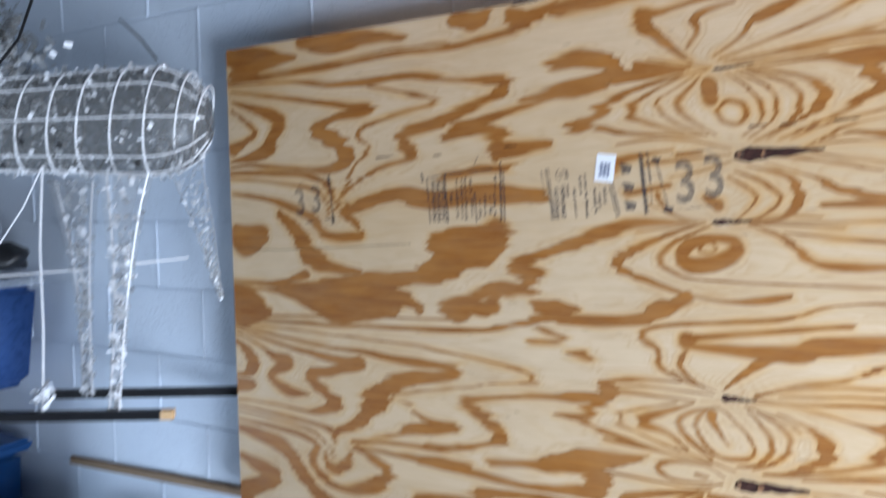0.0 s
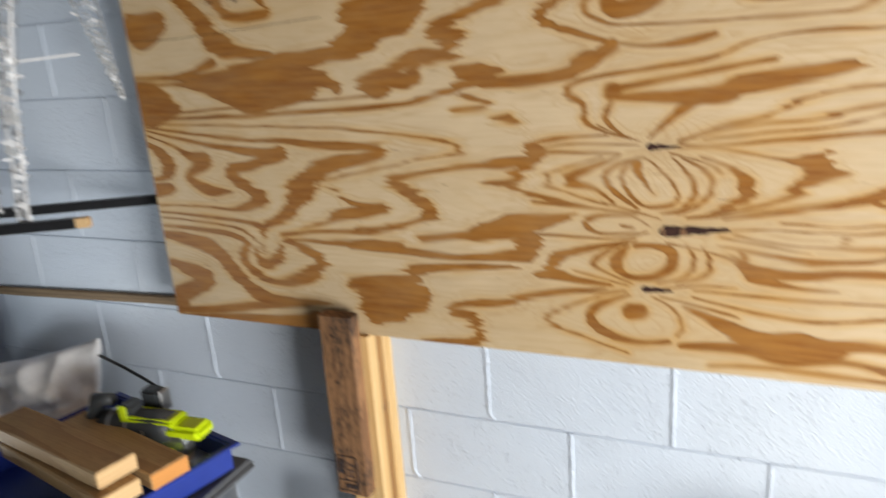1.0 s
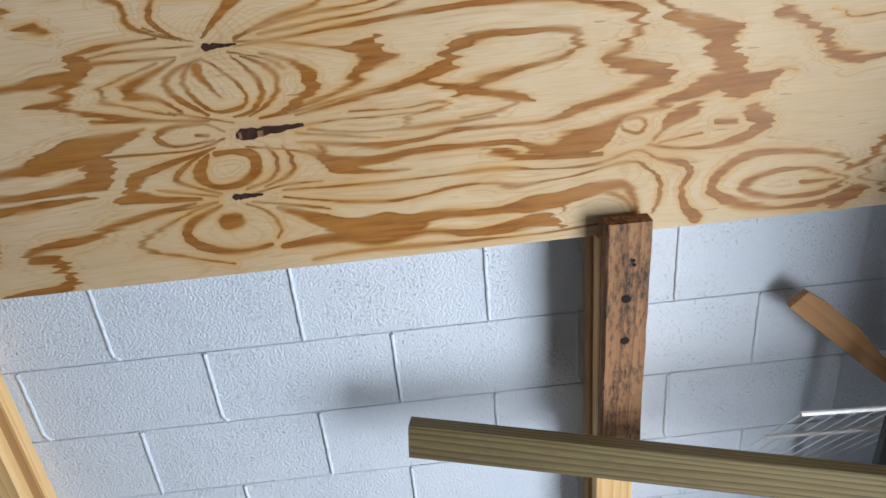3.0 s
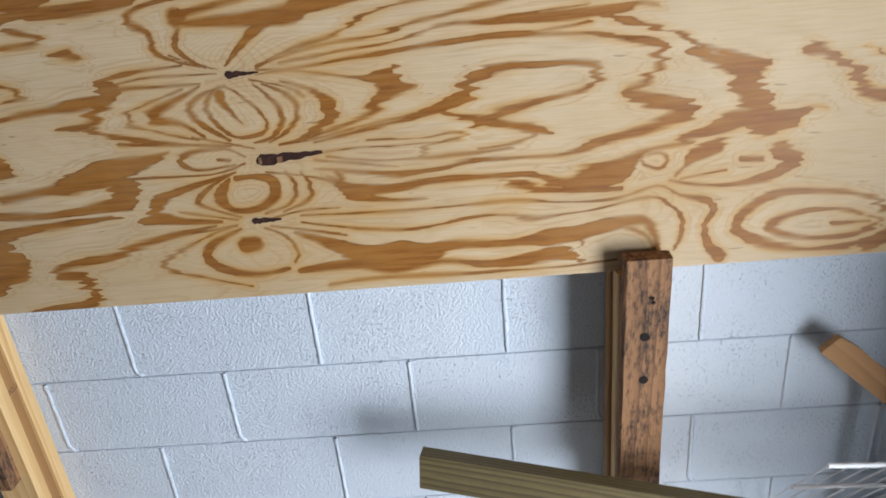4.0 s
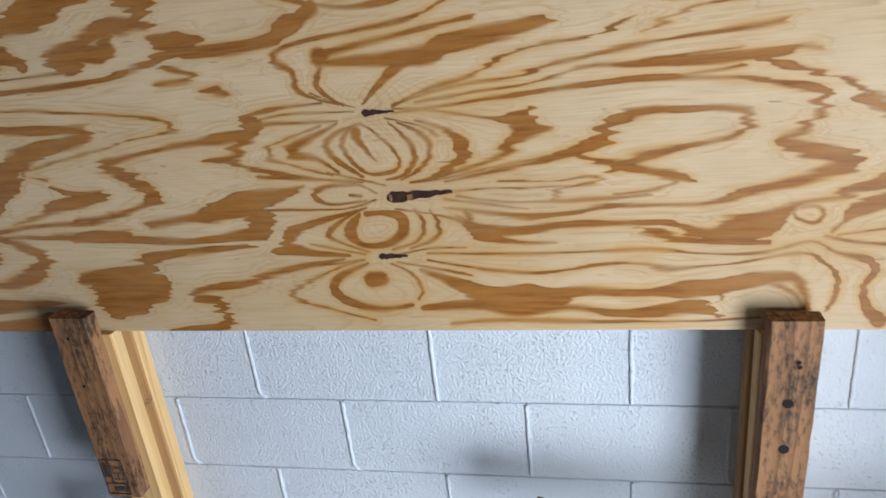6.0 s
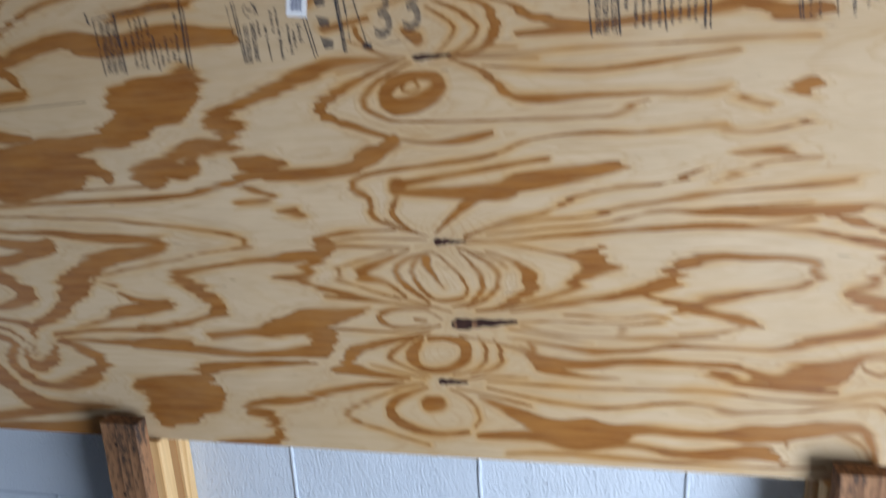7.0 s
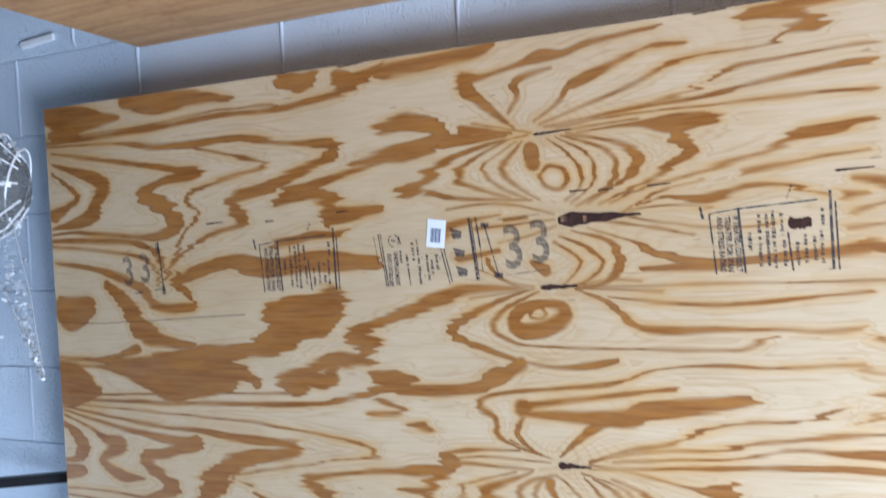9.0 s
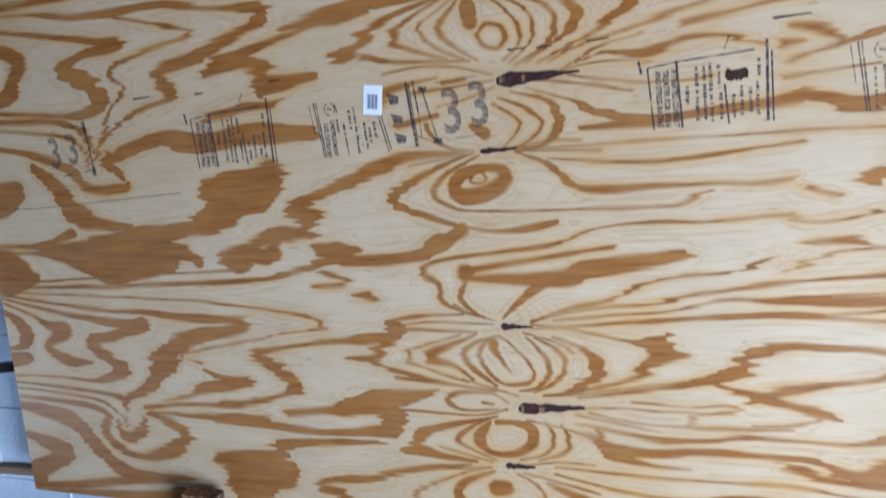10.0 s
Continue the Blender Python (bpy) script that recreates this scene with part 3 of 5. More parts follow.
late_wood((1384, 433, 2), (1465, 416, 5), (1505, 412, 14), (1522, 426, 8))
late_wood((1544, 394, 3), (1492, 393, 14.5), (1466, 359, 6), (1409, 332, 4.5), (1340, 313, 2))
late_wood((1285, 421, 2), (1329, 396, 4.5), (1339, 364, 4.5), (1316, 333, 4.5), (1279, 314, 2))
late_wood((1269, 422, 2), (1300, 388, 4.5), (1310, 355, 5.5), (1287, 324, 4.5), (1251, 316, 2))
late_wood((1176, 382, 4.5), (1192, 353, 4.5), (1220, 329, 3.5), (1266, 331, 4.5), (1281, 350, 3.5), (1265, 380, 3.5), (1219, 421, 2), (1188, 408, 4.5), (1176, 382, 4.5))
late_wood((1205, 407, 9), (1211, 388, 6.5), (1237, 353, 2))
late_wood((1220, 423, 2), (1171, 409, 4.5), (1145, 384, 5.5), (1169, 352, 5.5), (1208, 324, 3.5))
late_wood((1175, 425, 2), (1072, 379, 9), (1125, 362, 4.5), (1164, 333, 3.5))
late_wood((1141, 423, 2), (1053, 397, 2.5), (1023, 374, 3.5), (1076, 351, 2.5), (1151, 329, 2.5))
late_wood((901, 370, 5), (952, 375, 9.5), (978, 403, 11.5), (1017, 433, 13.5), (1005, 450, 7), (1071, 460, 3.5), (1152, 464, 2))
late_wood((961, 365, 7), (1003, 345, 6), (1115, 324, 3.5), (1205, 313, 2.5))
late_wood((1028, 432, 4.5), (1177, 430, 2))
late_wood((976, 414, 9.5), (825, 398, 5), (730, 383, 6), (687, 371, 10), (709, 361, 10), (779, 308, 11.5), (745, 286, 6.5), (656, 261, 6.5), (587, 258, 5.5))
late_wood((1088, 310, 3.5), (1048, 296, 9.5), (998, 287, 17), (918, 269, 17), (850, 255, 10), (742, 243, 7.5))
late_wood((987, 252, 24.5), (991, 222, 17), (938, 213, 10), (834, 206, 7.5), (571, 221, 8))
late_wood((1193, 309, 2.5), (1134, 307, 4.5), (1107, 292, 6), (1137, 272, 3.5), (1209, 277, 2.5))
late_wood((1177, 289, 3.5), (1199, 286, 3.5))
late_wood((1205, 262, 2.5), (1159, 242, 3.5), (1123, 214, 6), (1142, 195, 3.5), (1197, 173, 2.5))
late_wood((1191, 251, 3.5), (1166, 217, 10.5), (1188, 188, 6), (1236, 189, 7), (1270, 211, 9), (1270, 241, 9), (1238, 252, 5.5), (1203, 251, 6))
late_wood((1296, 256, 2), (1313, 226, 4.5), (1295, 192, 3.5), (1245, 177, 2.5))
late_wood((1324, 254, 2), (1341, 224, 4.5), (1330, 196, 4.5), (1280, 178, 2.5))
late_wood((850, 567, 7), (1027, 577, 6.5), (1097, 587, 10.5), (1162, 626, 10.5))
late_wood((871, 593, 13.5), (917, 591, 15.5), (946, 590, 6.5))
late_wood((1184, 458, 2), (1132, 476, 3.5), (1109, 493, 5.5), (1107, 524, 5.5), (1074, 545, 6.5), (1113, 568, 4.5), (1290, 589, 4), (1354, 601, 3))
late_wood((1162, 544, 15), (1185, 551, 6.5), (1432, 588, 4))
late_wood((1170, 533, 5.5), (1340, 531, 14.5), (1384, 548, 14), (1527, 568, 11.5), (1561, 569, 4))
late_wood((1163, 529, 3), (1148, 500, 5.5), (1161, 478, 4.5), (1194, 455, 2))
late_wood((1339, 527, 8), (1295, 516, 8.5), (1227, 457, 2))
late_wood((1281, 452, 2), (1350, 476, 3), (1415, 490, 4), (1459, 515, 3), (1542, 535, 3), (1629, 540, 3), (1696, 564, 3.5))
late_wood((1292, 456, 2), (1392, 477, 2), (1496, 487, 3), (1577, 503, 4), (1731, 525, 4.5), (1927, 541, 4.5))
late_wood((1324, 454, 2), (1554, 477, 3), (1634, 493, 4), (1883, 491, 8), (1945, 500, 5), (1979, 495, 2.5))
late_wood((1892, 481, 7), (1998, 444, 4.5), (2042, 422, 5), (2147, 380, 10.5))
late_wood((2033, 413, 9), (2069, 396, 8.5), (2113, 379, 17.5), (2132, 344, 22.5), (2151, 319, 17.5), (2170, 303, 7))
late_wood((2171, 294, 12), (2092, 280, 14.5), (2048, 268, 9), (2021, 255, 6.5))
late_wood((2163, 275, 19.5), (2215, 281, 12), (2239, 298, 2.5), (2264, 296, 1.5))
late_wood((2085, 240, 13), (2049, 228, 13), (2032, 208, 4.5), (2013, 188, 3))
late_wood((2203, 222, 16), (2222, 201, 12.5), (2189, 177, 9), (2135, 165, 5.5), (2070, 166, 3.5), (2004, 181, 2))
late_wood((2132, 212, 5.5), (2168, 209, 5.5))
late_wood((1951, 224, 3), (1961, 213, 4), (1985, 206, 4), (1999, 221, 4), (1984, 235, 3), (1961, 234, 3))
late_wood((2023, 182, 2), (2106, 193, 3))
late_wood((967, 498, 9), (932, 499, 4.5))
late_wood((855, 548, 3.5), (918, 527, 5.5), (844, 518, 4.5))
# eye and edge of the figure at the far end
late_wood((2134, 75, 8), (2143, 103, 9), (2184, 134, 8), (2249, 141, 6.5), (2328, 130, 5.5), (2387, 110, 4.5), (2413, 91, 7), (2444, 106, 7), (2462, 127, 9), (2476, 154, 9))
late_wood((2135, 69, 9), (2183, 39, 9.5), (2265, 20, 4.5), (2345, 18, 6), (2400, 33, 3.5), (2407, 56, 2.5))
late_wood((2405, 71, 3.5), (2345, 93, 3.5), (2277, 100, 5.5), (2222, 89, 7), (2202, 67, 10.5), (2250, 46, 4.5), (2330, 41, 6), (2385, 55, 3.5), (2411, 68, 2.5))
late_wood((2320, 70, 4.5), (2383, 67, 3.5))
late_wood((2386, 16, 9.5), (2412, 32, 16.5), (2434, 35, 12))
late_wood((2434, 65, 2.5), (2486, 107, 3.5))
late_wood((2434, 65, 2.5), (2502, 30, 4.5))
late_wood((2236, 401, 10), (2269, 389, 8), (2340, 322, 8.5), (2375, 304, 10.5), (2396, 302, 6.5), (2445, 307, 3))
late_wood((2338, 396, 2), (2371, 381, 2), (2422, 382, 2))
# upper turn: fan, swirl and loops
late_wood((4, 1201, 18.5), (77, 1187, 29), (225, 1177, 7))
late_wood((19, 1152, 11), (92, 1152, 12.5))
late_wood((252, 1209, 13.5), (350, 1199, 22.5), (444, 1198, 14), (548, 1184, 7.5))
late_wood((0, 1136, 5.5), (362, 1143, 6.5), (516, 1151, 6), (660, 1149, 5.5), (820, 1166, 7.5))
late_wood((0, 1147, 3.5), (281, 1148, 3.5), (517, 1163, 3), (660, 1158, 3))
late_wood((677, 1211, 13.5), (717, 1195, 19), (758, 1208, 10.5))
late_wood((816, 1201, 10.5), (847, 1186, 12.5), (821, 1172, 7.5))
late_wood((-1, 1127, 3), (195, 1120, 3.5), (359, 1097, 8), (571, 1097, 7), (682, 1076, 5.5), (788, 1065, 10.5), (774, 1040, 9), (650, 996, 11), (549, 973, 11.5), (547, 943, 14.5), (560, 918, 8.5), (469, 891, 4.5), (390, 857, 4.5), (348, 814, 5))
late_wood((17, 1111, 3), (403, 1043, 8), (433, 1032, 10.5), (354, 1021, 8), (287, 994, 11.5), (335, 972, 16), (372, 939, 22), (354, 908, 12.5), (281, 898, 6.5), (94, 918, 5.5), (3, 915, 3.5))
late_wood((15, 1084, 3.5), (104, 1058, 9), (172, 1027, 17), (152, 988, 14), (123, 950, 16), (4, 929, 3.5))
late_wood((13, 1064, 3.5), (91, 1005, 7), (62, 980, 7), (15, 962, 14.5))
late_wood((375, 1102, 3), (511, 1072, 3), (625, 1039, 5.5), (507, 1011, 3), (414, 986, 6), (443, 948, 4.5), (409, 912, 4.5), (375, 863, 4.5), (357, 826, 4.5))
late_wood((2, 901, 5.5), (145, 896, 7), (263, 886, 6.5), (326, 852, 8), (339, 801, 5))
late_wood((1, 888, 3.5), (178, 869, 3.5), (294, 846, 5), (322, 789, 5))
late_wood((7, 847, 3.5), (123, 831, 7), (224, 803, 8.5), (273, 777, 11.5), (319, 738, 9.5), (413, 738, 9), (415, 757, 4.5), (370, 788, 12.5), (372, 813, 6.5))
late_wood((386, 800, 11), (525, 835, 11.5), (610, 815, 17), (721, 830, 18.5), (874, 821, 12.5))
late_wood((641, 867, 8.5), (724, 882, 8), (803, 885, 7.5))
late_wood((19, 752, 14.5), (44, 725, 36), (99, 738, 25))
late_wood((173, 791, 10.5), (228, 738, 16.5), (266, 687, 23), (330, 662, 13), (407, 651, 7.5))
late_wood((0, 609, 3.5), (161, 620, 5), (247, 642, 10))
late_wood((556, 642, 14.5), (628, 667, 28), (658, 703, 41), (726, 715, 40), (768, 749, 26))
late_wood((-1, 596, 5.5), (159, 597, 7), (340, 574, 41.5), (449, 584, 36.5), (538, 593, 17.5), (580, 571, 8.5))
late_wood((5, 549, 18.5), (31, 530, 29), (121, 540, 10.5))
late_wood((665, 592, 8), (705, 587, 16), (757, 584, 15.5), (773, 624, 13), (812, 631, 10))
late_wood((661, 960, 13.5), (729, 968, 9.5), (781, 954, 13), (785, 919, 7.5), (764, 897, 4))
late_wood((676, 971, 12.5), (836, 1007, 5), (911, 1024, 6))
late_wood((910, 1195, 12), (1086, 1206, 11), (1130, 1216, 8.5))
late_wood((809, 1185, 13), (860, 1190, 10), (923, 1210, 5))
late_wood((1174, 1055, 2), (1073, 1151, 12.5), (1116, 1160, 5.5), (1181, 1173, 5.5), (1224, 1183, 10.5), (1265, 1183, 7), (1315, 1196, 6), (1430, 1205, 3.5))
late_wood((1160, 1088, 3), (1178, 1117, 5.5), (1174, 1138, 7.5), (1191, 1151, 6.5), (1243, 1160, 3))
late_wood((1207, 1068, 2), (1249, 1094, 4), (1271, 1122, 6), (1297, 1132, 9), (1400, 1170, 3.5), (1428, 1174, 5.5), (1473, 1172, 3.5))
late_wood((1217, 1062, 2), (1368, 1108, 4), (1444, 1141, 3.5), (1498, 1148, 2.5), (1609, 1152, 2.5), (1634, 1171, 6.5), (1682, 1174, 8), (1620, 1201, 10.5), (1570, 1203, 9.5))
late_wood((1620, 1210, 8), (1746, 1217, 6))
late_wood((1227, 1056, 2), (1441, 1084, 2.5), (1514, 1114, 3.5), (1582, 1126, 3.5), (1741, 1135, 2.5))
late_wood((1237, 1055, 2), (1347, 1069, 3), (1529, 1084, 5), (1694, 1106, 5.5), (1746, 1106, 5))
late_wood((1247, 1051, 2), (1365, 1063, 2), (1743, 1065, 3.5))
late_wood((903, 1085, 10), (964, 1091, 16.5), (1021, 1074, 11.5), (1008, 1054, 16), (948, 1037, 16.5), (837, 1024, 6.5))
late_wood((1066, 1065, 9), (1163, 1051, 3))
late_wood((1031, 1047, 11.5), (1153, 1047, 3))
late_wood((931, 956, 7), (968, 965, 14), (1028, 1010, 7), (1152, 1042, 2))
late_wood((990, 953, 8), (1047, 939, 4.5), (1198, 926, 2))
late_wood((1163, 1041, 2), (1096, 1015, 3.5), (1049, 981, 7), (1082, 958, 4.5), (1156, 933, 2))
late_wood((1173, 1035, 2), (1123, 1008, 2), (1103, 988, 3.5), (1136, 955, 3), (1188, 929, 2))
late_wood((1184, 1034, 2), (1150, 1001, 5.5), (1143, 980, 5.5), (1178, 947, 3), (1213, 925, 2))
late_wood((1230, 1035, 2), (1264, 1007, 3), (1287, 975, 4), (1286, 946, 3), (1259, 922, 2))
late_wood((1246, 1036, 2), (1299, 1004, 3), (1312, 974, 4), (1305, 945, 3), (1269, 917, 2))
late_wood((1256, 1038, 2), (1333, 1007, 4), (1350, 971, 5.5), (1329, 938, 4), (1278, 911, 2))
late_wood((1266, 1037, 2), (1344, 1021, 4), (1380, 998, 8.5), (1384, 974, 8.5), (1359, 951, 4.5), (1298, 915, 2))
late_wood((1286, 1040, 2), (1383, 1046, 4.5), (1438, 1041, 12.5), (1492, 1041, 12.5), (1527, 1042, 5))
late_wood((1455, 1016, 12.5), (1462, 992, 9), (1434, 970, 5.5), (1386, 940, 3.5), (1318, 912, 2))
late_wood((1337, 913, 2), (1433, 946, 2.5), (1591, 982, 5), (1641, 1005, 9.5), (1741, 1018, 4.5))
late_wood((1384, 906, 2), (1431, 918, 2.5), (1484, 910, 7), (1537, 921, 5), (1604, 926, 3.5), (1667, 905, 3))
late_wood((1547, 948, 5), (1670, 967, 3), (1738, 970, 2))
late_wood((779, 920, 15.5), (893, 925, 7.5))
late_wood((1020, 876, 11.5), (1055, 891, 6.5), (1133, 903, 2))
late_wood((1143, 892, 4.5), (1186, 896, 4))
late_wood((1245, 858, 2), (1294, 836, 4), (1321, 806, 4), (1290, 777, 3), (1250, 765, 2))
late_wood((1266, 867, 2), (1333, 845, 5), (1350, 805, 8.5), (1319, 771, 5), (1270, 764, 2))
late_wood((1234, 848, 3), (1282, 812, 3), (1250, 772, 2))
late_wood((1191, 814, 4), (1216, 798, 10))
late_wood((1051, 822, 5.5), (1129, 836, 4.5))
late_wood((1106, 821, 4.5), (1126, 789, 4.5), (1167, 768, 3))
late_wood((1296, 871, 2), (1371, 843, 3), (1425, 818, 7.5), (1513, 802, 7), (1730, 819, 7.5))
late_wood((1387, 795, 4.5), (1513, 797, 7.5))
late_wood((1287, 886, 2), (1382, 872, 3), (1472, 850, 2.5))
late_wood((1178, 766, 2), (1059, 764, 9), (1001, 748, 11.5), (808, 676, 9), (864, 662, 10), (812, 625, 12.5), (773, 630, 10.5))
late_wood((1188, 763, 2), (1112, 737, 5.5), (1025, 684, 8), (1117, 644, 5.5), (1180, 627, 3))
late_wood((1203, 759, 2), (1144, 732, 4.5), (1110, 696, 5.5), (1140, 670, 4.5), (1203, 658, 3), (1487, 655, 3.5), (1547, 662, 4), (1582, 678, 5))
late_wood((1153, 696, 11.5), (1173, 686, 13.5), (1215, 692, 13.5), (1247, 712, 12), (1243, 732, 9), (1207, 737, 7), (1170, 727, 9.5), (1151, 708, 9.5))
late_wood((1270, 762, 2), (1327, 737, 5), (1372, 698, 6.5), (1418, 689, 7.5), (1591, 692, 4), (1670, 688, 3), (1723, 693, 4))
late_wood((1290, 765, 2), (1727, 769, 2.5))
late_wood((1327, 747, 2), (1509, 732, 4.5), (1726, 750, 3))
late_wood((1164, 630, 3), (1221, 621, 4), (1281, 623, 7), (1340, 635, 5))
late_wood((1147, 608, 6.5), (1115, 602, 15), (1092, 591, 9))
late_wood((907, 567, 7.5), (1001, 566, 7), (1091, 575, 5.5))
late_wood((1218, 581, 3), (1318, 590, 3), (1414, 622, 2.5), (1503, 630, 3.5), (1587, 628, 2.5), (1719, 634, 2.5))
# upper turn towards the far end
late_wood((1697, 902, 6.5), (1729, 904, 3))
late_wood((1705, 873, 2.5), (1841, 910, 6))
late_wood((1713, 929, 4), (1752, 920, 7), (1791, 901, 4.5))
late_wood((1697, 851, 2.5), (1842, 861, 2))
late_wood((1729, 825, 7), (1808, 801, 11.5), (1844, 803, 12))
late_wood((1714, 769, 2.5), (1845, 767, 2.5))
late_wood((1730, 680, 4), (1786, 662, 3))
late_wood((1825, 691, 6), (1846, 692, 13.5))
late_wood((1739, 588, 3.5), (1795, 592, 6.5), (1827, 586, 4.5))
late_wood((1714, 626, 2.5), (1755, 620, 2.5), (1847, 639, 2.5))
late_wood((1714, 542, 2.5), (1780, 574, 3), (1849, 577, 3))
late_wood((1715, 495, 2.5), (1850, 504, 2.5))
late_wood((1715, 466, 2.5), (1851, 477, 3))

# fine rings drawn in to the knots, lower turn
late_wood((1229, 291, 2.5), (1171, 316, 2.5), (999, 333, 3.5))
late_wood((1226, 278, 2.5), (1158, 262, 2.5), (1004, 267, 3.5))
late_wood((1249, 305, 2), (1141, 335, 2.5))
late_wood((1357, 286, 2), (1445, 291, 2), (1583, 289, 2))
late_wood((1355, 275, 2), (1504, 248, 2))
late_wood((1295, 307, 2), (1385, 317, 2), (1473, 335, 3), (1537, 343, 4))
late_wood((1262, 258, 2.5), (1328, 246, 2), (1392, 227, 4.5))
late_wood((1190, 168, 2.5), (1081, 192, 2.5))
late_wood((1187, 156, 2.5), (1055, 141, 2.5))
late_wood((1254, 164, 2.5), (1315, 177, 2.5), (1383, 177, 2))
late_wood((1251, 150, 2.5), (1397, 120, 3.5))
late_wood((1208, 445, 2), (1091, 448, 2), (1032, 442, 2.5))
late_wood((1215, 451, 2), (1164, 468, 2), (1134, 483, 2))
late_wood((1279, 445, 2), (1343, 440, 2), (1404, 428, 3))
late_wood((1265, 430, 2), (1327, 412, 2), (1355, 394, 2))
late_wood((1280, 449, 2), (1393, 485, 2))
# fine rings drawn in to the knots, upper turn
late_wood((1237, 898, 2), (1176, 916, 2), (1102, 925, 2), (1023, 919, 2.5))
late_wood((1237, 888, 2), (1088, 879, 3.5))
late_wood((1241, 878, 2), (1184, 860, 2), (1130, 851, 2))
late_wood((1365, 897, 2), (1430, 904, 2), (1501, 895, 1.5))
late_wood((1364, 887, 2), (1446, 869, 2), (1516, 862, 1.5), (1600, 863, 1.5))
late_wood((1355, 893, 2), (1413, 924, 2), (1486, 943, 2))
late_wood((1194, 768, 2), (1147, 778, 2), (1094, 800, 2))
late_wood((1193, 764, 2), (1069, 748, 2))
late_wood((1275, 769, 2), (1329, 778, 2), (1386, 775, 2))
late_wood((1275, 764, 2), (1422, 756, 2))
late_wood((1200, 1048, 2), (1089, 1076, 2))
late_wood((1195, 1045, 2), (1119, 1034, 2), (1074, 1022, 2))
late_wood((1267, 1047, 2), (1393, 1055, 2))
late_wood((1266, 1041, 2), (1325, 1027, 2), (1362, 1009, 2))
late_wood((1183, 715, 3), (1192, 727, 4), (1207, 729, 4), (1214, 717, 3), (1201, 709, 3), (1185, 713, 3))
late_wood((1213, 968, 4), (1225, 949, 4), (1250, 943, 4), (1264, 962, 5), (1253, 980, 4), (1227, 985, 4), (1213, 968, 4))
late_wood((1198, 1017, 12.5), (1202, 992, 11.5))


def plywood_sheet():
    ob = thing("plywood_sheet", "new sanded pine plywood sheet with ink stamps, standing on wooden posts", "plywood", (0, 0, BASE))
    nu, nv, uu, vv = NU, NV, UU, VV
    h, resin = figure(uu.ravel() / SPREAD, vv.ravel())
    wild = np.clip((uu.ravel() - 1.98) / 0.12, 0, 1) * np.clip((vv.ravel() - 0.50) / 0.10, 0, 1)
    co = np.stack([uu.ravel(), np.zeros(nu * nv), vv.ravel()], 1)
    q = np.arange(nu * nv).reshape(nv, nu)
    faces = np.stack([q[:-1, :-1], q[:-1, 1:], q[1:, 1:], q[1:, :-1]], -1).reshape(-1, 4)
    me = bpy.data.meshes.new("face_veneer")
    me.from_pydata(co.tolist(), [], faces.tolist())
    for name, val in (("ring", h), ("late", LATE.ravel()), ("wild", wild), ("resin", resin)):
        me.attributes.new(name, "FLOAT", "POINT").data.foreach_set("value", val.astype(np.float32))
    me.materials.append(M_VENEER)
    face = new("face_veneer", me)
    face.parent = ob
    tagged(face, "pale pine face with amber grain figure")
    plies = bmesh.new()
    for k in range(5):
        inset = 0.0 if k % 2 == 0 else 0.0012
        box(inset, LONG - inset, 0.0004 + k * 0.0036, 0.0004 + (k + 1) * 0.0036, inset, HIGH - inset, bm=plies)
    part("plies", plies, M_PLIES, ob, "layered plywood edge")
    return ob


sheet = plywood_sheet()


def bark_knot(u, v, length, thick, tilt=0.0, label="dark open knot", taper=0.15, seed=0):
    rng = random.Random(seed)
    bm = bmesh.new()
    n = 12
    top, low = [], []
    for i in range(n + 1):
        t = i / n
        w = thick / 2 * min(1, t * 8 + 0.3) * (1 - (1 - taper) * t)
        c = length * t * math.sin(radians(tilt))
        top.append(bm.verts.new((length * t, -0.0007, c + w * rng.uniform(0.7, 1.2))))
        low.append(bm.verts.new((length * t, -0.0007, c - w * rng.uniform(0.7, 1.2))))
    for i in range(n):
        bm.faces.new((low[i], low[i + 1], top[i + 1], top[i]))
    ob = part("knot", bm, M_KNOT, sheet, label, pose(u * SPREAD, 0, v))
    for k in range(2 if length > 0.1 else 0):
        x = length * (0.03 + 0.28 * k)
        part("bark_flake", box(x, x + rng.uniform(0.006, 0.016), -0.0022, -0.0008, rng.uniform(-0.3, 0.1) * thick, rng.uniform(0.2, 0.4) * thick, 0.0004), M_OLD, ob, "loose brown bark")


bark_knot(1.232, 0.280, 0.124, 0.026, 4, "dark open bark pocket", 0.25, 1)
bark_knot(1.228, 0.886, 0.145, 0.030, 2, "dark open bark pocket", 0.12, 2)
bark_knot(1.200, 0.163, 0.058, 0.015, 0, taper=0.3, seed=3)
bark_knot(1.190, 0.766, 0.068, 0.012, 2, taper=0.3, seed=4)
bark_knot(1.208, 0.441, 0.060, 0.014, 0, taper=0.2, seed=5)
bark_knot(1.19, 1.044, 0.070, 0.006, 3, taper=0.3, seed=6)
bark_knot(1.597, 0.862, 0.034, 0.022, 0, "brown ringed knot", 0.7, 7)
for k, (u, v, l) in enumerate(((1.665, 0.942, 0.055), (1.382, 0.938, 0.040), (1.30, 0.936, 0.028), (1.25, 0.937, 0.030), (0.458, 0.920, 0.046), (0.61, 0.917, 0.022), (0.78, 0.927, 0.028), (0.80, 1.217, 0.060), (1.465, 1.217, 0.055))):
    bark_knot(u, v, l, 0.004, 2, "short dark fibre split", 0.4, 20 + k)
crack = bmesh.new()
tube(crack, [(0.0, 0, 0.0), (0.13, 0, -0.003), (0.26, 0, 0.002), (0.45, 0, 0.012), (0.547, 0, 0.016)], 0.0006, sides=4)
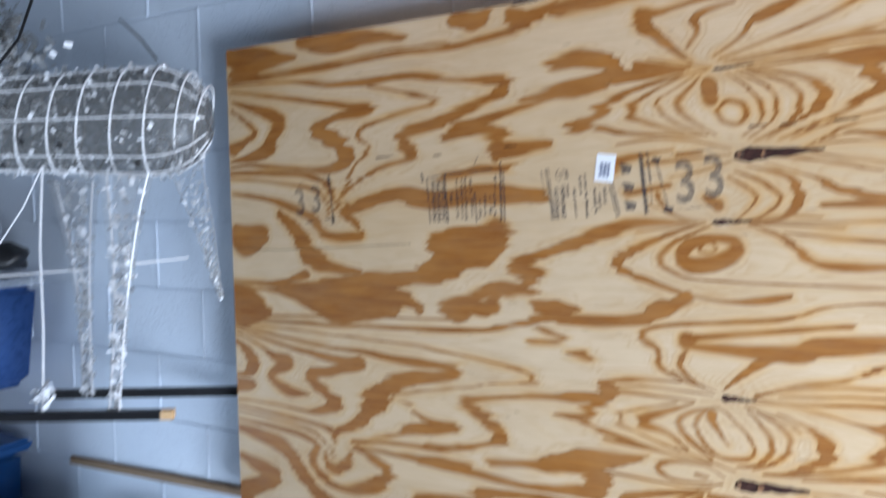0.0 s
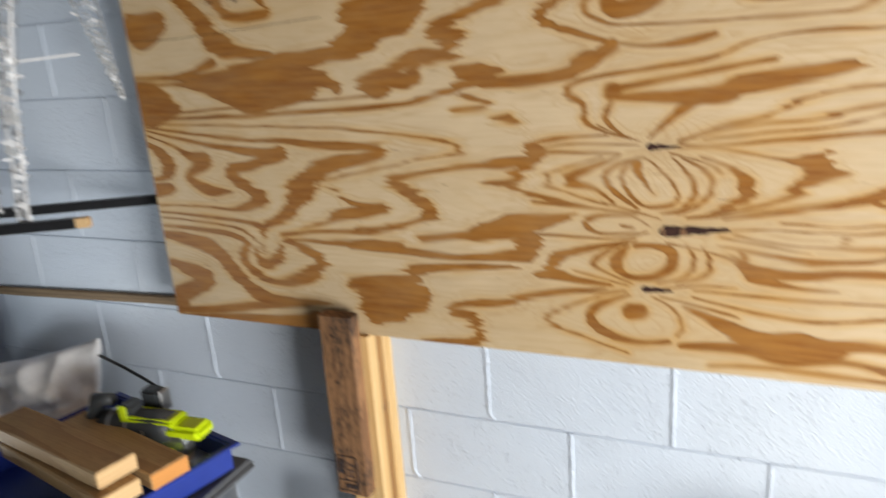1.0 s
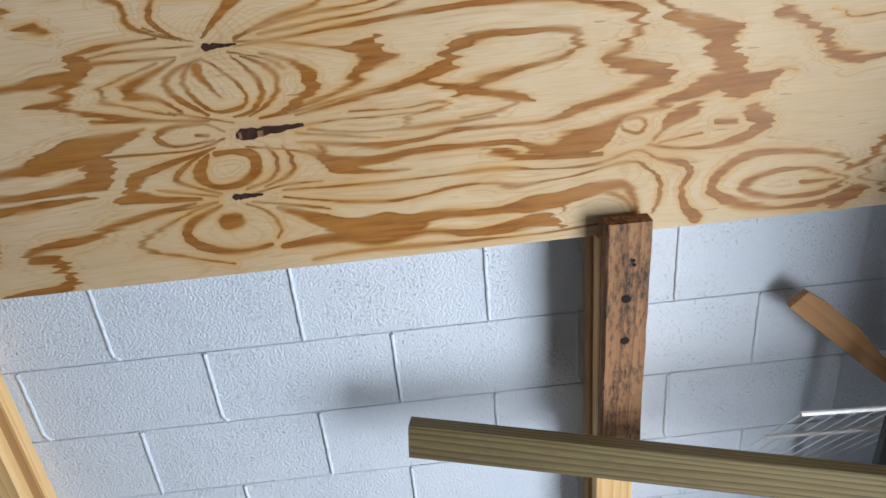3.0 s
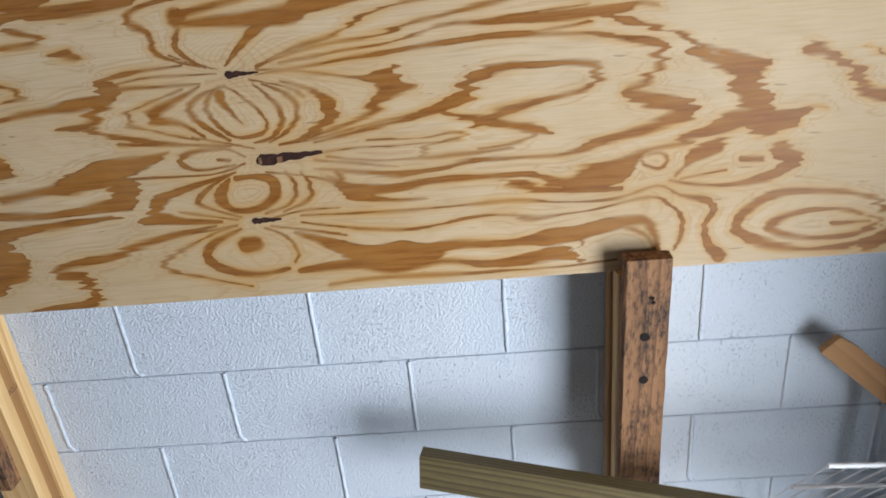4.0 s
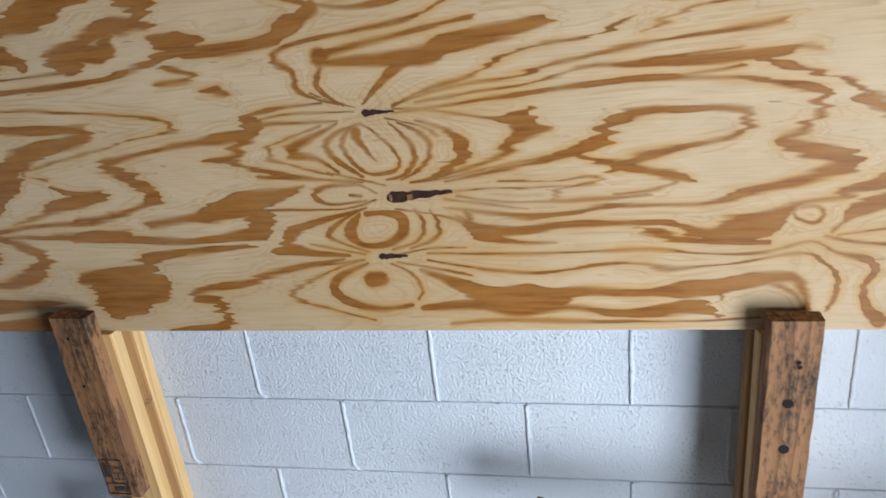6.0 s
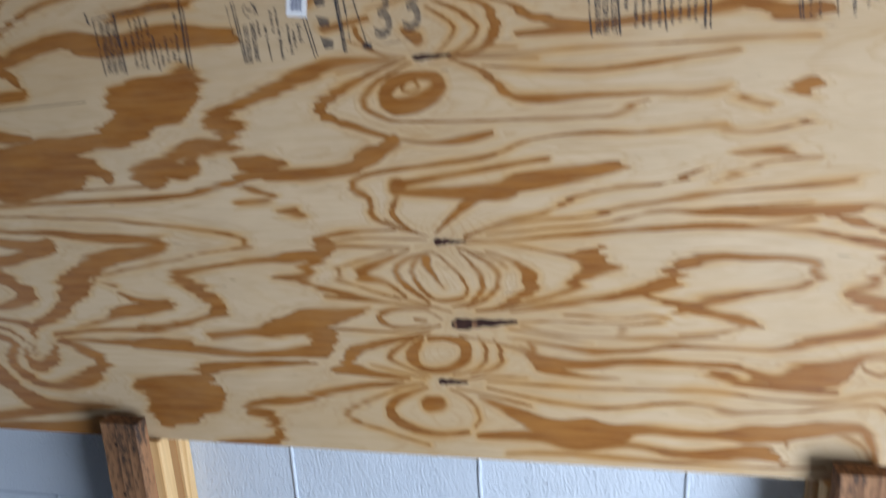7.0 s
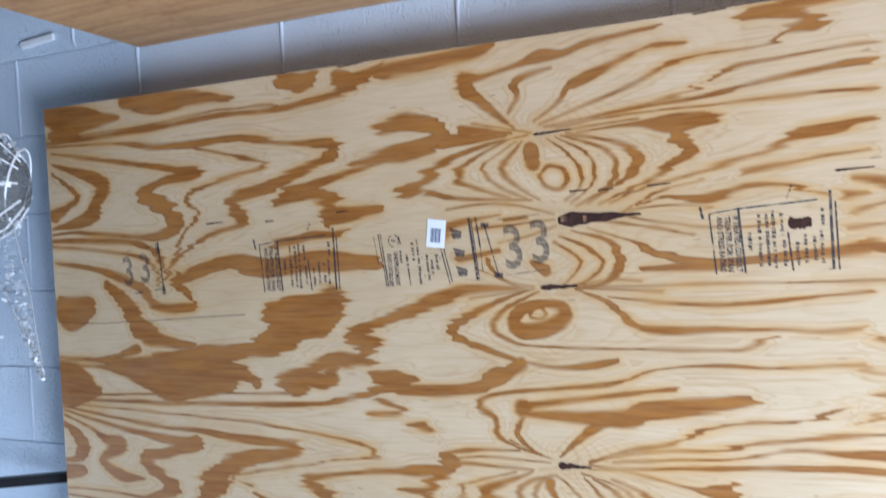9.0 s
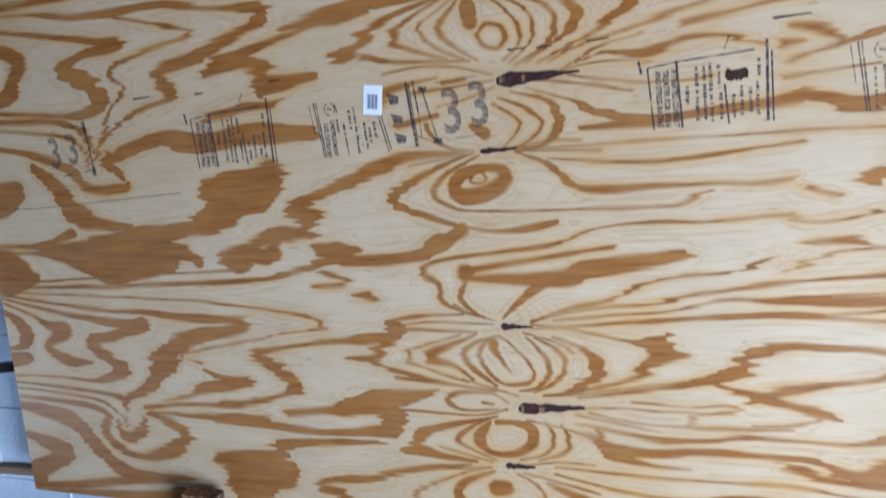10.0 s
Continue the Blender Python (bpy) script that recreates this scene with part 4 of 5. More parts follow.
part("crack", crack, M_CRACK, sheet, "fine surface crack", pose(0.007, 0, 0.704))


def ink_bar(bm, a, b, width):
    """A flat printed bar from a to b on the sheet."""
    d = Vector((b[0] - a[0], b[1] - a[1])).normalized() * width / 2
    bm.faces.new([bm.verts.new((x, -0.0006, z)) for x, z in ((a[0] + d.y, a[1] - d.x), (b[0] + d.y, b[1] - d.x), (b[0] - d.y, b[1] + d.x), (a[0] - d.y, a[1] + d.x))])


def ink_column(bm, rng, u, top, low, width=0.0034, lean=0.0):
    """A line of print that runs down the sheet and cannot be read: a column of small uneven bars."""
    z = top
    while z > low:
        step = rng.uniform(0.002, 0.006)
        x = u + lean * (top - z) + rng.uniform(-0.0005, 0.0005)
        ink_bar(bm, (x, z), (x + lean * step, max(low, z - step)), width * rng.uniform(0.55, 1.0))
        z -= step + (rng.uniform(0.001, 0.0022) if rng.random() < 0.75 else 0.005)


def printed_line(body, u, top, low, mat):
    """A readable line of print that runs down the sheet from top to low."""
    me = text_mesh(body, 0.0125, 0.0004)
    wide = max(v.co.x for v in me.vertices) - min(v.co.x for v in me.vertices)
    me.materials.clear()
    me.materials.append(mat)
    ob = new("stamped_line", me)
    ob.parent = sheet
    ob.matrix_basis = pose(u, -0.0006, (top + low) / 2, 90, 0, 0) @ pose(0, 0, 0, 0, 0, -88) @ Matrix.Diagonal(((top - low) / wide, 1.0, 1.0, 1.0))
    tagged(ob, "small black stamped capital letters")


def notice_stamp(u, v, mat, seed):
    """Large mill stamp: a frame with a readable notice and columns of small print, all turned on its side."""
    rng = random.Random(seed)
    bm = bmesh.new()
    for a, b, w in (((0.000, 0.100), (0.008, -0.001), 0.0026), ((0.045, 0.108), (0.053, 0.0), 0.0034), ((0.0, 0.100), (0.045, 0.106), 0.0020), ((0.045, 0.106), (0.162, 0.114), 0.0026),
                    ((0.180, 0.128), (0.182, 0.003), 0.0040), ((0.187, 0.110), (0.190, 0.002), 0.0026), ((0.118, 0.065), (0.124, 0.002), 0.0030), ((-0.014, 0.112), (-0.010, 0.092), 0.0040), ((0.174, 0.003), (0.183, 0.004), 0.0020)):
        ink_bar(bm, a, b, w)
    for x, top, low in ((0.061, 0.066, 0.037), (0.075, 0.095, 0.010), (0.087, 0.095, 0.010), (0.096, 0.101, 0.007), (0.109, 0.095, 0.060), (0.112, 0.052, 0.010), (0.131, 0.048, 0.011),
                        (0.143, 0.060, 0.013), (0.156, 0.056, 0.018), (0.166, 0.065, 0.011), (0.168, 0.100, 0.070)):
        ink_column(bm, rng, x, top, low, 0.0062, 0.03)
    ink_column(bm, rng, 0.126, 0.140, 0.118, 0.003, -0.4)
    part("ink_stamp", bm, mat, sheet, "black framed mill stamp in small print", pose(u, 0, v))
    for body, x in (("IF TREATED, CONSULT", 0.042), ("TREATER FOR SPAN", 0.029), ("AND STRESS RATING", 0.017)):
        printed_line(body, u + x, v + 0.094, v + 0.002, mat)


def grade_stamp(u, v, mat, seed, readable):
    """Smaller mill stamp: rules at either side, a ring and lines of print turned on their side."""
    rng = random.Random(seed)
    bm = bmesh.new()
    for a, b, w in (((0.000, 0.104), (0.014, 0.0), 0.0022), ((0.005, 0.104), (0.018, 0.0), 0.0026), ((-0.010, 0.100), (-0.002, 0.045), 0.0012), ((0.062, 0.036), (0.066, 0.001), 0.0026),
                    ((0.132, 0.072), (0.148, 0.003), 0.0022), ((0.138, 0.072), (0.153, 0.006), 0.0022), ((0.044, 0.098), (0.048, 0.083), 0.0026)):
        ink_bar(bm, a, b, w)
    for x, top, low in ((0.046, 0.070, 0.046), (0.060, 0.062, 0.040), (0.072, 0.085, 0.050), (0.082, 0.090, 0.020), (0.086, 0.030, 0.0), (0.102, 0.060, 0.012), (0.112, 0.050, 0.020), (0.122, 0.060, 0.030)):
        ink_column(bm, rng, x, top, low, 0.0062, 0.08)
    for k in range(14):
        x, z = rng.uniform(0.09, 0.135), rng.uniform(0.015, 0.075)
        ink_bar(bm, (x, z), (x + 0.002, z - 0.001), 0.002)
    for k in range(9):
        if k not in (2, 7):
            a0, a1 = k * math.tau / 9, (k + 0.8) * math.tau / 9
            ink_bar(bm, (0.033 + 0.011 * math.cos(a0), 0.090 + 0.012 * math.sin(a0)), (0.033 + 0.011 * math.cos(a1), 0.090 + 0.012 * math.sin(a1)), 0.0020)
    ink_bar(bm, (0.028, 0.091), (0.038, 0.089), 0.003)
    if not readable:
        ink_column(bm, rng, 0.023, 0.065, 0.002, 0.0050, 0.08)
        ink_column(bm, rng, 0.036, 0.068, 0.002, 0.0050, 0.08)
    part("ink_stamp", bm, mat, sheet, "black mill stamp with a broken ring", pose(u, 0, v))
    if readable:
        printed_line("UNDERLAYMENT", u + 0.037, v + 0.068, v + 0.002, mat)
        printed_line("15/32 CATEGORY", u + 0.023, v + 0.065, v + 0.0, mat)


notice_stamp(1.499, 0.784, M_INK, 3)
notice_stamp(0.600, 0.768, M_INK, 1)
grade_stamp(0.882, 0.774, M_INK, 2, True)
grade_stamp(1.805, 0.790, M_INK_FAINT, 5, False)
for a, b, w in (((1.073, 0.901), (1.086, 0.783), 0.0045), ((1.078, 0.896), (1.090, 0.783), 0.0020), ((1.087, 0.902), (1.094, 0.845), 0.0030), ((1.094, 0.845), (1.097, 0.800), 0.0015)):
    one = bmesh.new()
    ink_bar(one, a, b, w)
    part("ink_rule", one, M_INK, sheet, "upright stamped ink line")
for x, z, tall in ((1.046, 0.872, 0.020), (1.051, 0.836, 0.016), (1.055, 0.800, 0.018)):
    tri = bmesh.new()
    tri.faces.new([tri.verts.new(c) for c in ((-0.012, 0, tall * 0.6), (0.012, 0, tall * 0.2), (0.010, 0, -tall * 0.5), (-0.006, 0, -tall * 0.5))])
    part("ink_mark", tri, M_INK_FAINT, sheet, "stamped dark wedge", pose(x, -0.0006, z))
letters("stamped_number", "3", 0.100, M_INK_PALE, sheet, pose(0.235, -0.0006, 0.818, 90, 0, 0) @ pose(0, 0, 0, 0, 0, 4) @ Matrix.Diagonal((0.70, 0.92, 1, 1)), "stamped grey digit 3", 0.0016)
letters("stamped_number", "3", 0.100, M_INK_PALE, sheet, pose(0.285, -0.0006, 0.824, 90, 0, 0) @ pose(0, 0, 0, 0, 0, 4) @ Matrix.Diagonal((0.70, 0.92, 1, 1)), "stamped grey digit 3", 0.0016)
letters("stamped_number", "3", 0.105, M_INK_PALE, sheet, pose(1.158, -0.0006, 0.838, 90, 0, 0) @ pose(0, 0, 0, 0, 0, 4) @ Matrix.Diagonal((0.80, 1.05, 1, 1)), "stamped grey digit 3", 0.0016)
letters("stamped_number", "3", 0.105, M_INK_PALE, sheet, pose(1.209, -0.0006, 0.846, 90, 0, 0) @ pose(0, 0, 0, 0, 0, 4) @ Matrix.Diagonal((0.80, 1.05, 1, 1)), "stamped grey digit 3", 0.0016)
for a, b, w in (((0.326, 0.886), (0.337, 0.768), 0.0040), ((0.234, 0.867), (0.250, 0.870), 0.0020), ((0.290, 0.873), (0.312, 0.877), 0.0026), ((0.250, 0.770), (0.275, 0.774), 0.0026), ((0.310, 0.777), (0.328, 0.780), 0.0026),
                ((0.322, 0.882), (0.326, 0.860), 0.0100), ((0.334, 0.786), (0.337, 0.768), 0.0110)):
    one = bmesh.new()
    ink_bar(one, a, b, w)
    part("ink_rule", one, M_INK_FAINT, sheet, "broken stamped frame line")
for a, b, w in (((1.103, 0.889), (1.128, 0.790), 0.0030), ((1.097, 0.888), (1.112, 0.884), 0.0100), ((1.120, 0.792), (1.136, 0.790), 0.0100), ((1.130, 0.894), (1.210, 0.900), 0.0014), ((1.140, 0.790), (1.225, 0.800), 0.0014)):
    one = bmesh.new()
    ink_bar(one, a, b, w)
    part("ink_rule", one, M_INK_FAINT, sheet, "faint stamped frame line")

sticker = thing("price_sticker", "small white paper label with barcode stuck on plywood", "label", (1.006, -0.0004, BASE + 0.874))
sticker.matrix_basis = pose(1.006, -0.0004, BASE + 0.874, 0, 7, 0)
part("paper", box(-0.019, 0.019, -0.0006, 0, -0.027, 0.027, 0.0002), M_LABEL, sticker)
for k in range(9):
    w = (0.0008, 0.0016, 0.0011)[k % 3]
    part("barcode_bar", box(-0.011 + k * 0.0024, -0.011 + k * 0.0024 + w, -0.0009, -0.0006, -0.017, 0.010), M_BARCODE, sticker, "dark barcode line" if k == 0 else "")

# ---- posts under the sheet ----
def wooden_post(name, x, top, board_x, board_low, board_top, seed, label):
    ob = thing(name, label, "post", (x, 0, FLOOR), group="posts under the plywood")
    for k in range(3):
        y0 = WALL - 0.001 - 0.038 * (k + 1)
        shift = (0.0, -0.007, 0.002)[k]
        # middle stud sits back; the shade of that recess is put into its colour
        part("stud", plank(top - FLOOR - 0.0005, 0.089, 0.0375, 0.0004, 6, seed * 10 + k), M_STUD_DARK if k == 1 else M_STUD, ob,
             "recessed pine stud, coloured darker for its shade" if k == 1 else "pale new pine stud", pose(shift, y0, 0))
    part("pallet_board", plank(board_top - board_low, 0.089, 0.038, 0.0009, 14, seed), M_OLD, ob, "old stained brown pallet board",
         pose(board_x - x, WALL - 0.001 - 0.114 - 0.039, board_low - FLOOR, 0, 0.6, 0))
    return ob


post_a = wooden_post("support_post", 0.500, BASE, 0.480, 0.592, 1.068, 3, "three pale studs with an old pallet board nailed in front")
post_b = wooden_post("support_post", 1.905, BASE, 1.908, 0.470, 1.054, 7, "three pale studs with an old drilled board nailed in front")
FACE = WALL - 0.001 - 0.114 - 0.039
stamp = bmesh.new()
for b in ((0, 0.058, 0.098, 0.1), (0, 0.058, 0.03, 0.032), (0, 0.058, 0, 0.002), (0, 0.002, 0, 0.1), (0.056, 0.058, 0, 0.1), (0.022, 0.0235, 0.03, 0.1)):
    box(b[0], b[1], -0.0012, 0, b[2], b[3], bm=stamp)
for k in range(6):
    box(0.020 + k * 0.005, 0.022 + k * 0.005, -0.0012, 0, 0.008, 0.022, bm=stamp)
for k in range(3):
    box(0.007 + k * 0.004, 0.009 + k * 0.004, -0.0012, 0, 0.05, 0.09, bm=stamp)
part("brand_stamp", stamp, M_INK, post_a, "black framed heat-treatment stamp", pose(-0.012, FACE - 0.0018, 0.600 - FLOOR))
letters("brand_letters", "HT", 0.036, M_INK, post_a, pose(0.029, FACE - 0.0030, 0.664 - FLOOR, 90, 0, 0) @ pose(0, 0, 0, 0, 0, 90), "black stamped letters HT")
letters("grade_stamp", "NO.2", 0.018, M_INK_FAINT, post_a, pose(0.0832, 0.042, 0.792 - FLOOR, 90, 0, 90), "grey grade stamp NO.2")
for x, z in ((0.050, 0.885), (0.050, 0.784)):
    hole = bmesh.new()
    bmesh.ops.create_circle(hole, cap_ends=True, segments=14, radius=0.0095)
    part("bolt_hole", hole, M_CRACK, post_b, "dark drilled bolt hole", pose(x, FACE - 0.0016, z - FLOOR, 90, 0, 0))
for ob, holes in ((post_a, ((0.020, 1.02), (0.018, 0.90))), (post_b, ((0.062, 0.972), (0.064, 0.962)))):
    for x, z in holes:
        nail = bmesh.new()
        bmesh.ops.create_circle(nail, cap_ends=True, segments=10, radius=0.004)
        part("nail_hole", nail, M_CRACK, ob, "dark nail hole", pose(x, FACE - 0.0016, z - FLOOR, 90, 0, 0))

# ---- shelf over the sheet ----
shelf = thing("wall_shelf", "thick pine plywood shelf fixed high on the block wall", "shelf", (0.215, 0, 2.367))
part("board", box(0, 3.0, -0.50, WALL - 0.001, 0, 0.02, 0.002), M_SHELF, shelf)
part("cleat", box(0.02, 2.98, WALL - 0.040, WALL - 0.001, 0.0202, 0.10, 0.002), M_STUD_DARK, shelf)
plate = thing("wall_plate", "small white painted strip on the block wall", "bracket", (-0.12, WALL, 2.43), -0.0)
plate.matrix_basis = pose(-0.12, WALL, 2.43, 0, -4, 0)
part("strip", box(-0.06, 0.06, -0.008, 0, -0.010, 0.010, 0.003, 2), M_WIRE, plate)

# ---- lit garden deer on two black rails ----
O, A, B = Vector((-0.14, -0.27, 0)), Vector((0.875, 0.485, 0)), Vector((-0.485, 0.875, 0))


def at(s, d, z):
    return O + s * A + d * B + Vector((0, 0, z + 0.027))


def rail(name, s0, s1, d, z, label):
    ob = thing(name, label, "rail")
    ob.matrix_basis = Matrix.Translation(at(s0, d, z)) @ pose(0, 0, 0, 0, 0, math.degrees(math.atan2(A.y, A.x)))
    part("bar", box(0, s1 - s0, -0.012, 0.012, -0.024, 0.0, 0.002), M_BLACK, ob)
    return ob


front_rail = rail("front_rail", -0.75, 0.115, 0.0, 1.300, "black painted wooden rail with a bare pale end")
part("bare_end", box(0.8652, 0.895, -0.0115, 0.0115, -0.0235, -0.0005, 0.001), M_ENDGRAIN, front_rail, "unpainted pale wood end")
back_rail = rail("back_rail", -0.30, 0.258, 0.255, 1.291, "black painted wooden rail against the block wall")


def garden_deer():
    """Wire body, two legs and a trailing garland, hung with clear acrylic chips: one mesh."""
    rng = random.Random(4)
    bm = bmesh.new()

    def ring_at(s, c, rz, rd, tilt=0.0, n=22):
        return [at(s + tilt * math.sin(a), c[0] + rd * math.cos(a), c[1] + rz * math.sin(a)) for a in [k * math.tau / n for k in range(n)]]

    def prof(s):
        t = (s + 0.34) / 0.56
        k = math.sqrt(max(0.02, 1 - max(0, (t - 0.72) / 0.30) ** 2.2))
        return 0.085 + 0.035 * t, 2.005 + 0.012 * t, (0.115 + 0.035 * t) * k, (0.085 + 0.02 * t) * k

    def chip(p, big=1.0, bright=0.15):
        big, bright = big * 1.25, bright + 0.15
        d = Vector((rng.gauss(0, 1), rng.gauss(0, 1), rng.gauss(0, 1))).normalized()
        e = d.orthogonal().normalized()
        l, w = rng.uniform(0.006, 0.014) * big, rng.uniform(0.002, 0.004) * big
        f = bm.faces.new([bm.verts.new(p + x * l * d / 2 + y * w * e) for x, y in ((-1, -1), (1, -1), (1, 1), (-1, 1))])
        # a random share of chips turns white, as painted glints
        f.material_index = 2 if rng.random() < bright else 1
    # net shell
    ss = [-0.34 + 0.56 * i / 16 for i in range(17)]
    shell = []
    for s in ss:
        d, z, rz, rd = prof(s)
        shell.append([bm.verts.new(p) for p in ring_at(s, (d, z), rz * 0.97, rd * 0.97)])
    for r0, r1 in zip(shell, shell[1:]):
        for k in range(22):
            bm.faces.new((r0[k], r0[(k + 1) % 22], r1[(k + 1) % 22], r1[k])).material_index = 3
    bm.faces.new(shell[-1]).material_index = 3
    # white rings and long wires
    for s in (-0.30, -0.21, -0.135, -0.065, 0.015, 0.095, 0.165, 0.205):
        d, z, rz, rd = prof(s)
        tube(bm, ring_at(s, (d, z), rz, rd, 0.02), 0.0026, 0, 6, True)
    for ang in (-2.4, -1.9, -1.3, -0.5, 1.2, 2.0, 2.5, 3.14):
        pts = []
        for s in ss:
            d, z, rz, rd = prof(s)
            pts.append(at(s, d + rd * math.cos(ang), z + rz * math.sin(ang)))
        tube(bm, pts, 0.0022, 0, 5)
    for _ in range(950):
        s = rng.uniform(-0.34, 0.21)
        d, z, rz, rd = prof(s)
        a = rng.uniform(0, math.tau)
        k = rng.uniform(0.85, 1.06)
        chip(at(s, d + k * rd * math.cos(a), z + k * rz * math.sin(a)))
    # legs: (top left, top right, top height, foot, foot height, depth)
    for l0, l1, zt, f, zf, d in ((0.005, 0.105, 1.875, -0.002, 1.301, 0.0), (-0.215, -0.115, 1.87, -0.155, 1.292, 0.18)):
        ends = ((l0, f - 0.012), (l1, f + 0.014))
        net = []
        for s0, s1 in ends:
            pts = []
            for i in range(9):
                t = i / 8
                bow = 0.018 * math.sin(t * 3.1)
                pts.append(at(s0 + (s1 - s0) * t ** 0.8 + (bow if s0 == l0 else -bow * 0.4), d, zt + (zf - zt) * t))
            tube(bm, pts, 0.0026, 0, 6)
            net.append(pts)
        depth = [0.03 * (1 - i / 8) + 0.008 for i in range(9)]
        for off in (-1, 1):
            va = [[bm.verts.new(p + off * depth[i] * B) for i, p in enumerate(col)] for col in net]
            for i in range(8):
                bm.faces.new((va[0][i], va[1][i], va[1][i + 1], va[0][i + 1])).material_index = 5
        for _ in range(170):
            t, w = rng.random(), rng.random()
            i = min(7, int(t * 8))
            p = net[0][i].lerp(net[1][i], w)
            p = p.lerp(net[0][i + 1].lerp(net[1][i + 1], w), t * 8 - i)
            chip(p + rng.uniform(-1, 1) * depth[i] * B, 1.5, 0.30)
        tube(bm, [at(f - 0.014, d, zf + 0.001), at(f + 0.014, d, zf + 0.001)], 0.004, 4, 6)
    # thin wire leg
    tube(bm, [at(-0.165, 0.03, 1.90), at(-0.175, 0.02, 1.70), at(-0.168, 0.005, 1.50), at(-0.176, 0.0, 1.302)], 0.0028, 0, 6)
    tube(bm, [at(-0.165, 0.03, 1.90), at(-0.205, 0.01, 1.80), at(-0.27, 0.0, 1.70)], 0.0022, 0, 5)
    for _ in range(26):
        chip(at(-0.175 + rng.uniform(-0.02, 0.02), rng.uniform(-0.01, 0.01), rng.uniform(1.31, 1.37)), 1.5, 0.5)
    # garland that trails down at the rump
    for _ in range(260):
        t = rng.random() ** 0.8
        w = (1 - t) * 0.05 + 0.004
        # few white chips here: the rump's shade is put into their colour
        chip(at(0.155 + 0.085 * t + rng.uniform(-w, w) * 0.7, 0.10 + rng.uniform(-w, w), 1.93 - 0.37 * t), 0.8, -0.08)
    tube(bm, [at(0.13, 0.1, 1.87), at(0.18, 0.1, 1.74), at(0.236, 0.1, 1.57)], 0.0018, 1, 5)
    tube(bm, [at(0.195, 0.1, 1.93), at(0.225, 0.1, 1.75), at(0.24, 0.1, 1.57)], 0.0018, 1, 5)
    # neck and shoulders
    for _ in range(900):
        t = rng.random()
        chip(at(-0.25 - 0.16 * t + rng.gauss(0, 0.05), 0.10 + rng.gauss(0, 0.04), 2.06 + 0.30 * t + rng.gauss(0, 0.05)), 1.7, 0.05)
        if t > 0.3:
            bm.faces.ensure_lookup_table()
            bm.faces[-1].material_index = 3
    # cross wires at the knees, hanging wires
    tube(bm, [at(0.02, 0.0, 1.655), at(0.16, 0.10, 1.665)], 0.0022, 0, 5)
    tube(bm, [at(-0.30, 0.05, 1.63), at(-0.13, 0.17, 1.635)], 0.0022, 0, 5)
    tube(bm, [at(-0.06, 0.26, 2.31), at(0.02, 0.2, 2.24), at(0.09, 0.12, 2.17)], 0.0035, 3, 5)
    tube(bm, [at(-0.15, 0.0, 2.30), at(-0.19, 0.0, 2.20), at(-0.26, 0.0, 2.12)], 0.0035, 4, 5)
    for s, z in ((-0.19, 1.955), (-0.10, 1.945), (-0.235, 1.90), (0.085, 1.90)):
        bmesh.ops.create_icosphere(bm, subdivisions=1, radius=0.008, matrix=Matrix.Translation(at(s, -0.01, z)))
        for f in bm.faces[-20:]:
            f.material_index = 4
    ob = new("garden_deer", finish(bm, "garden_deer", [M_WIRE, M_CHIP, M_CHIP_GLINT, M_NET, M_BLACK, M_FILM]))
    return tagged(ob, "wire-framed light-up deer decoration with clear acrylic chips", "decoration")


garden_deer()

stick = thing("wooden_stick", "thin weathered brown wooden stick resting against the wall", "stick", (-0.87, 0.080, 0.945))
stick.matrix_basis = pose(-0.87, 0.083, 0.975, 0, 88.0, 0)
part("stick", plank(1.6, 0.026, 0.016, 0.001, 10, 5), M_STICK, stick, m=pose(-0.013, 0, 0))

# ---- totes, sack, saw and off-cuts beside the sheet ----
def tote(name, label, x0, x1, y0, y1, z0, z1, mat, lid_mat, group=""):
    ob = thing(name, label, "storage tote", ((x0 + x1) / 2, (y0 + y1) / 2, z0), group=group)
    w, d, h = (x1 - x0) / 2, (y1 - y0) / 2, z1 - z0
    bm = box(-w, w, -d, d, 0.0, h - 0.03, 0.045, 3)
    for v in bm.verts:
        k = 0.90 + 0.10 * v.co.z / h
        v.co.x *= k
        v.co.y *= k
    part("tub", bm, mat, ob, smooth=True)
    lid = part("lid", box(-w - 0.012, w + 0.012, -d - 0.012, d + 0.012, h - 0.03, h, 0.012, 3), lid_mat, ob, "dark grey snap-on lid")
    part("lid_rib", box(-w + 0.05, w - 0.05, -d + 0.05, -d + 0.07, h, h + 0.006, 0.002), lid_mat, lid)
    part("handle", box(w + 0.004, w + 0.03, -0.07, 0.07, h - 0.075, h - 0.045, 0.008, 2), lid_mat, ob, "dark grip")
    return ob


tote("storage_tote", "pale grey plastic storage tote, at the bottom of a stack", -0.92, 0.31, -0.58, -0.06, FLOOR, 0.345, M_GREY_LIGHT, M_GREY, "stacked totes")
tote("storage_tote", "pale grey plastic storage tote with a dark lid", -0.20, 0.335, -0.60, -0.19, 0.351, 0.740, M_GREY_LIGHT, M_GREY, "stacked totes")

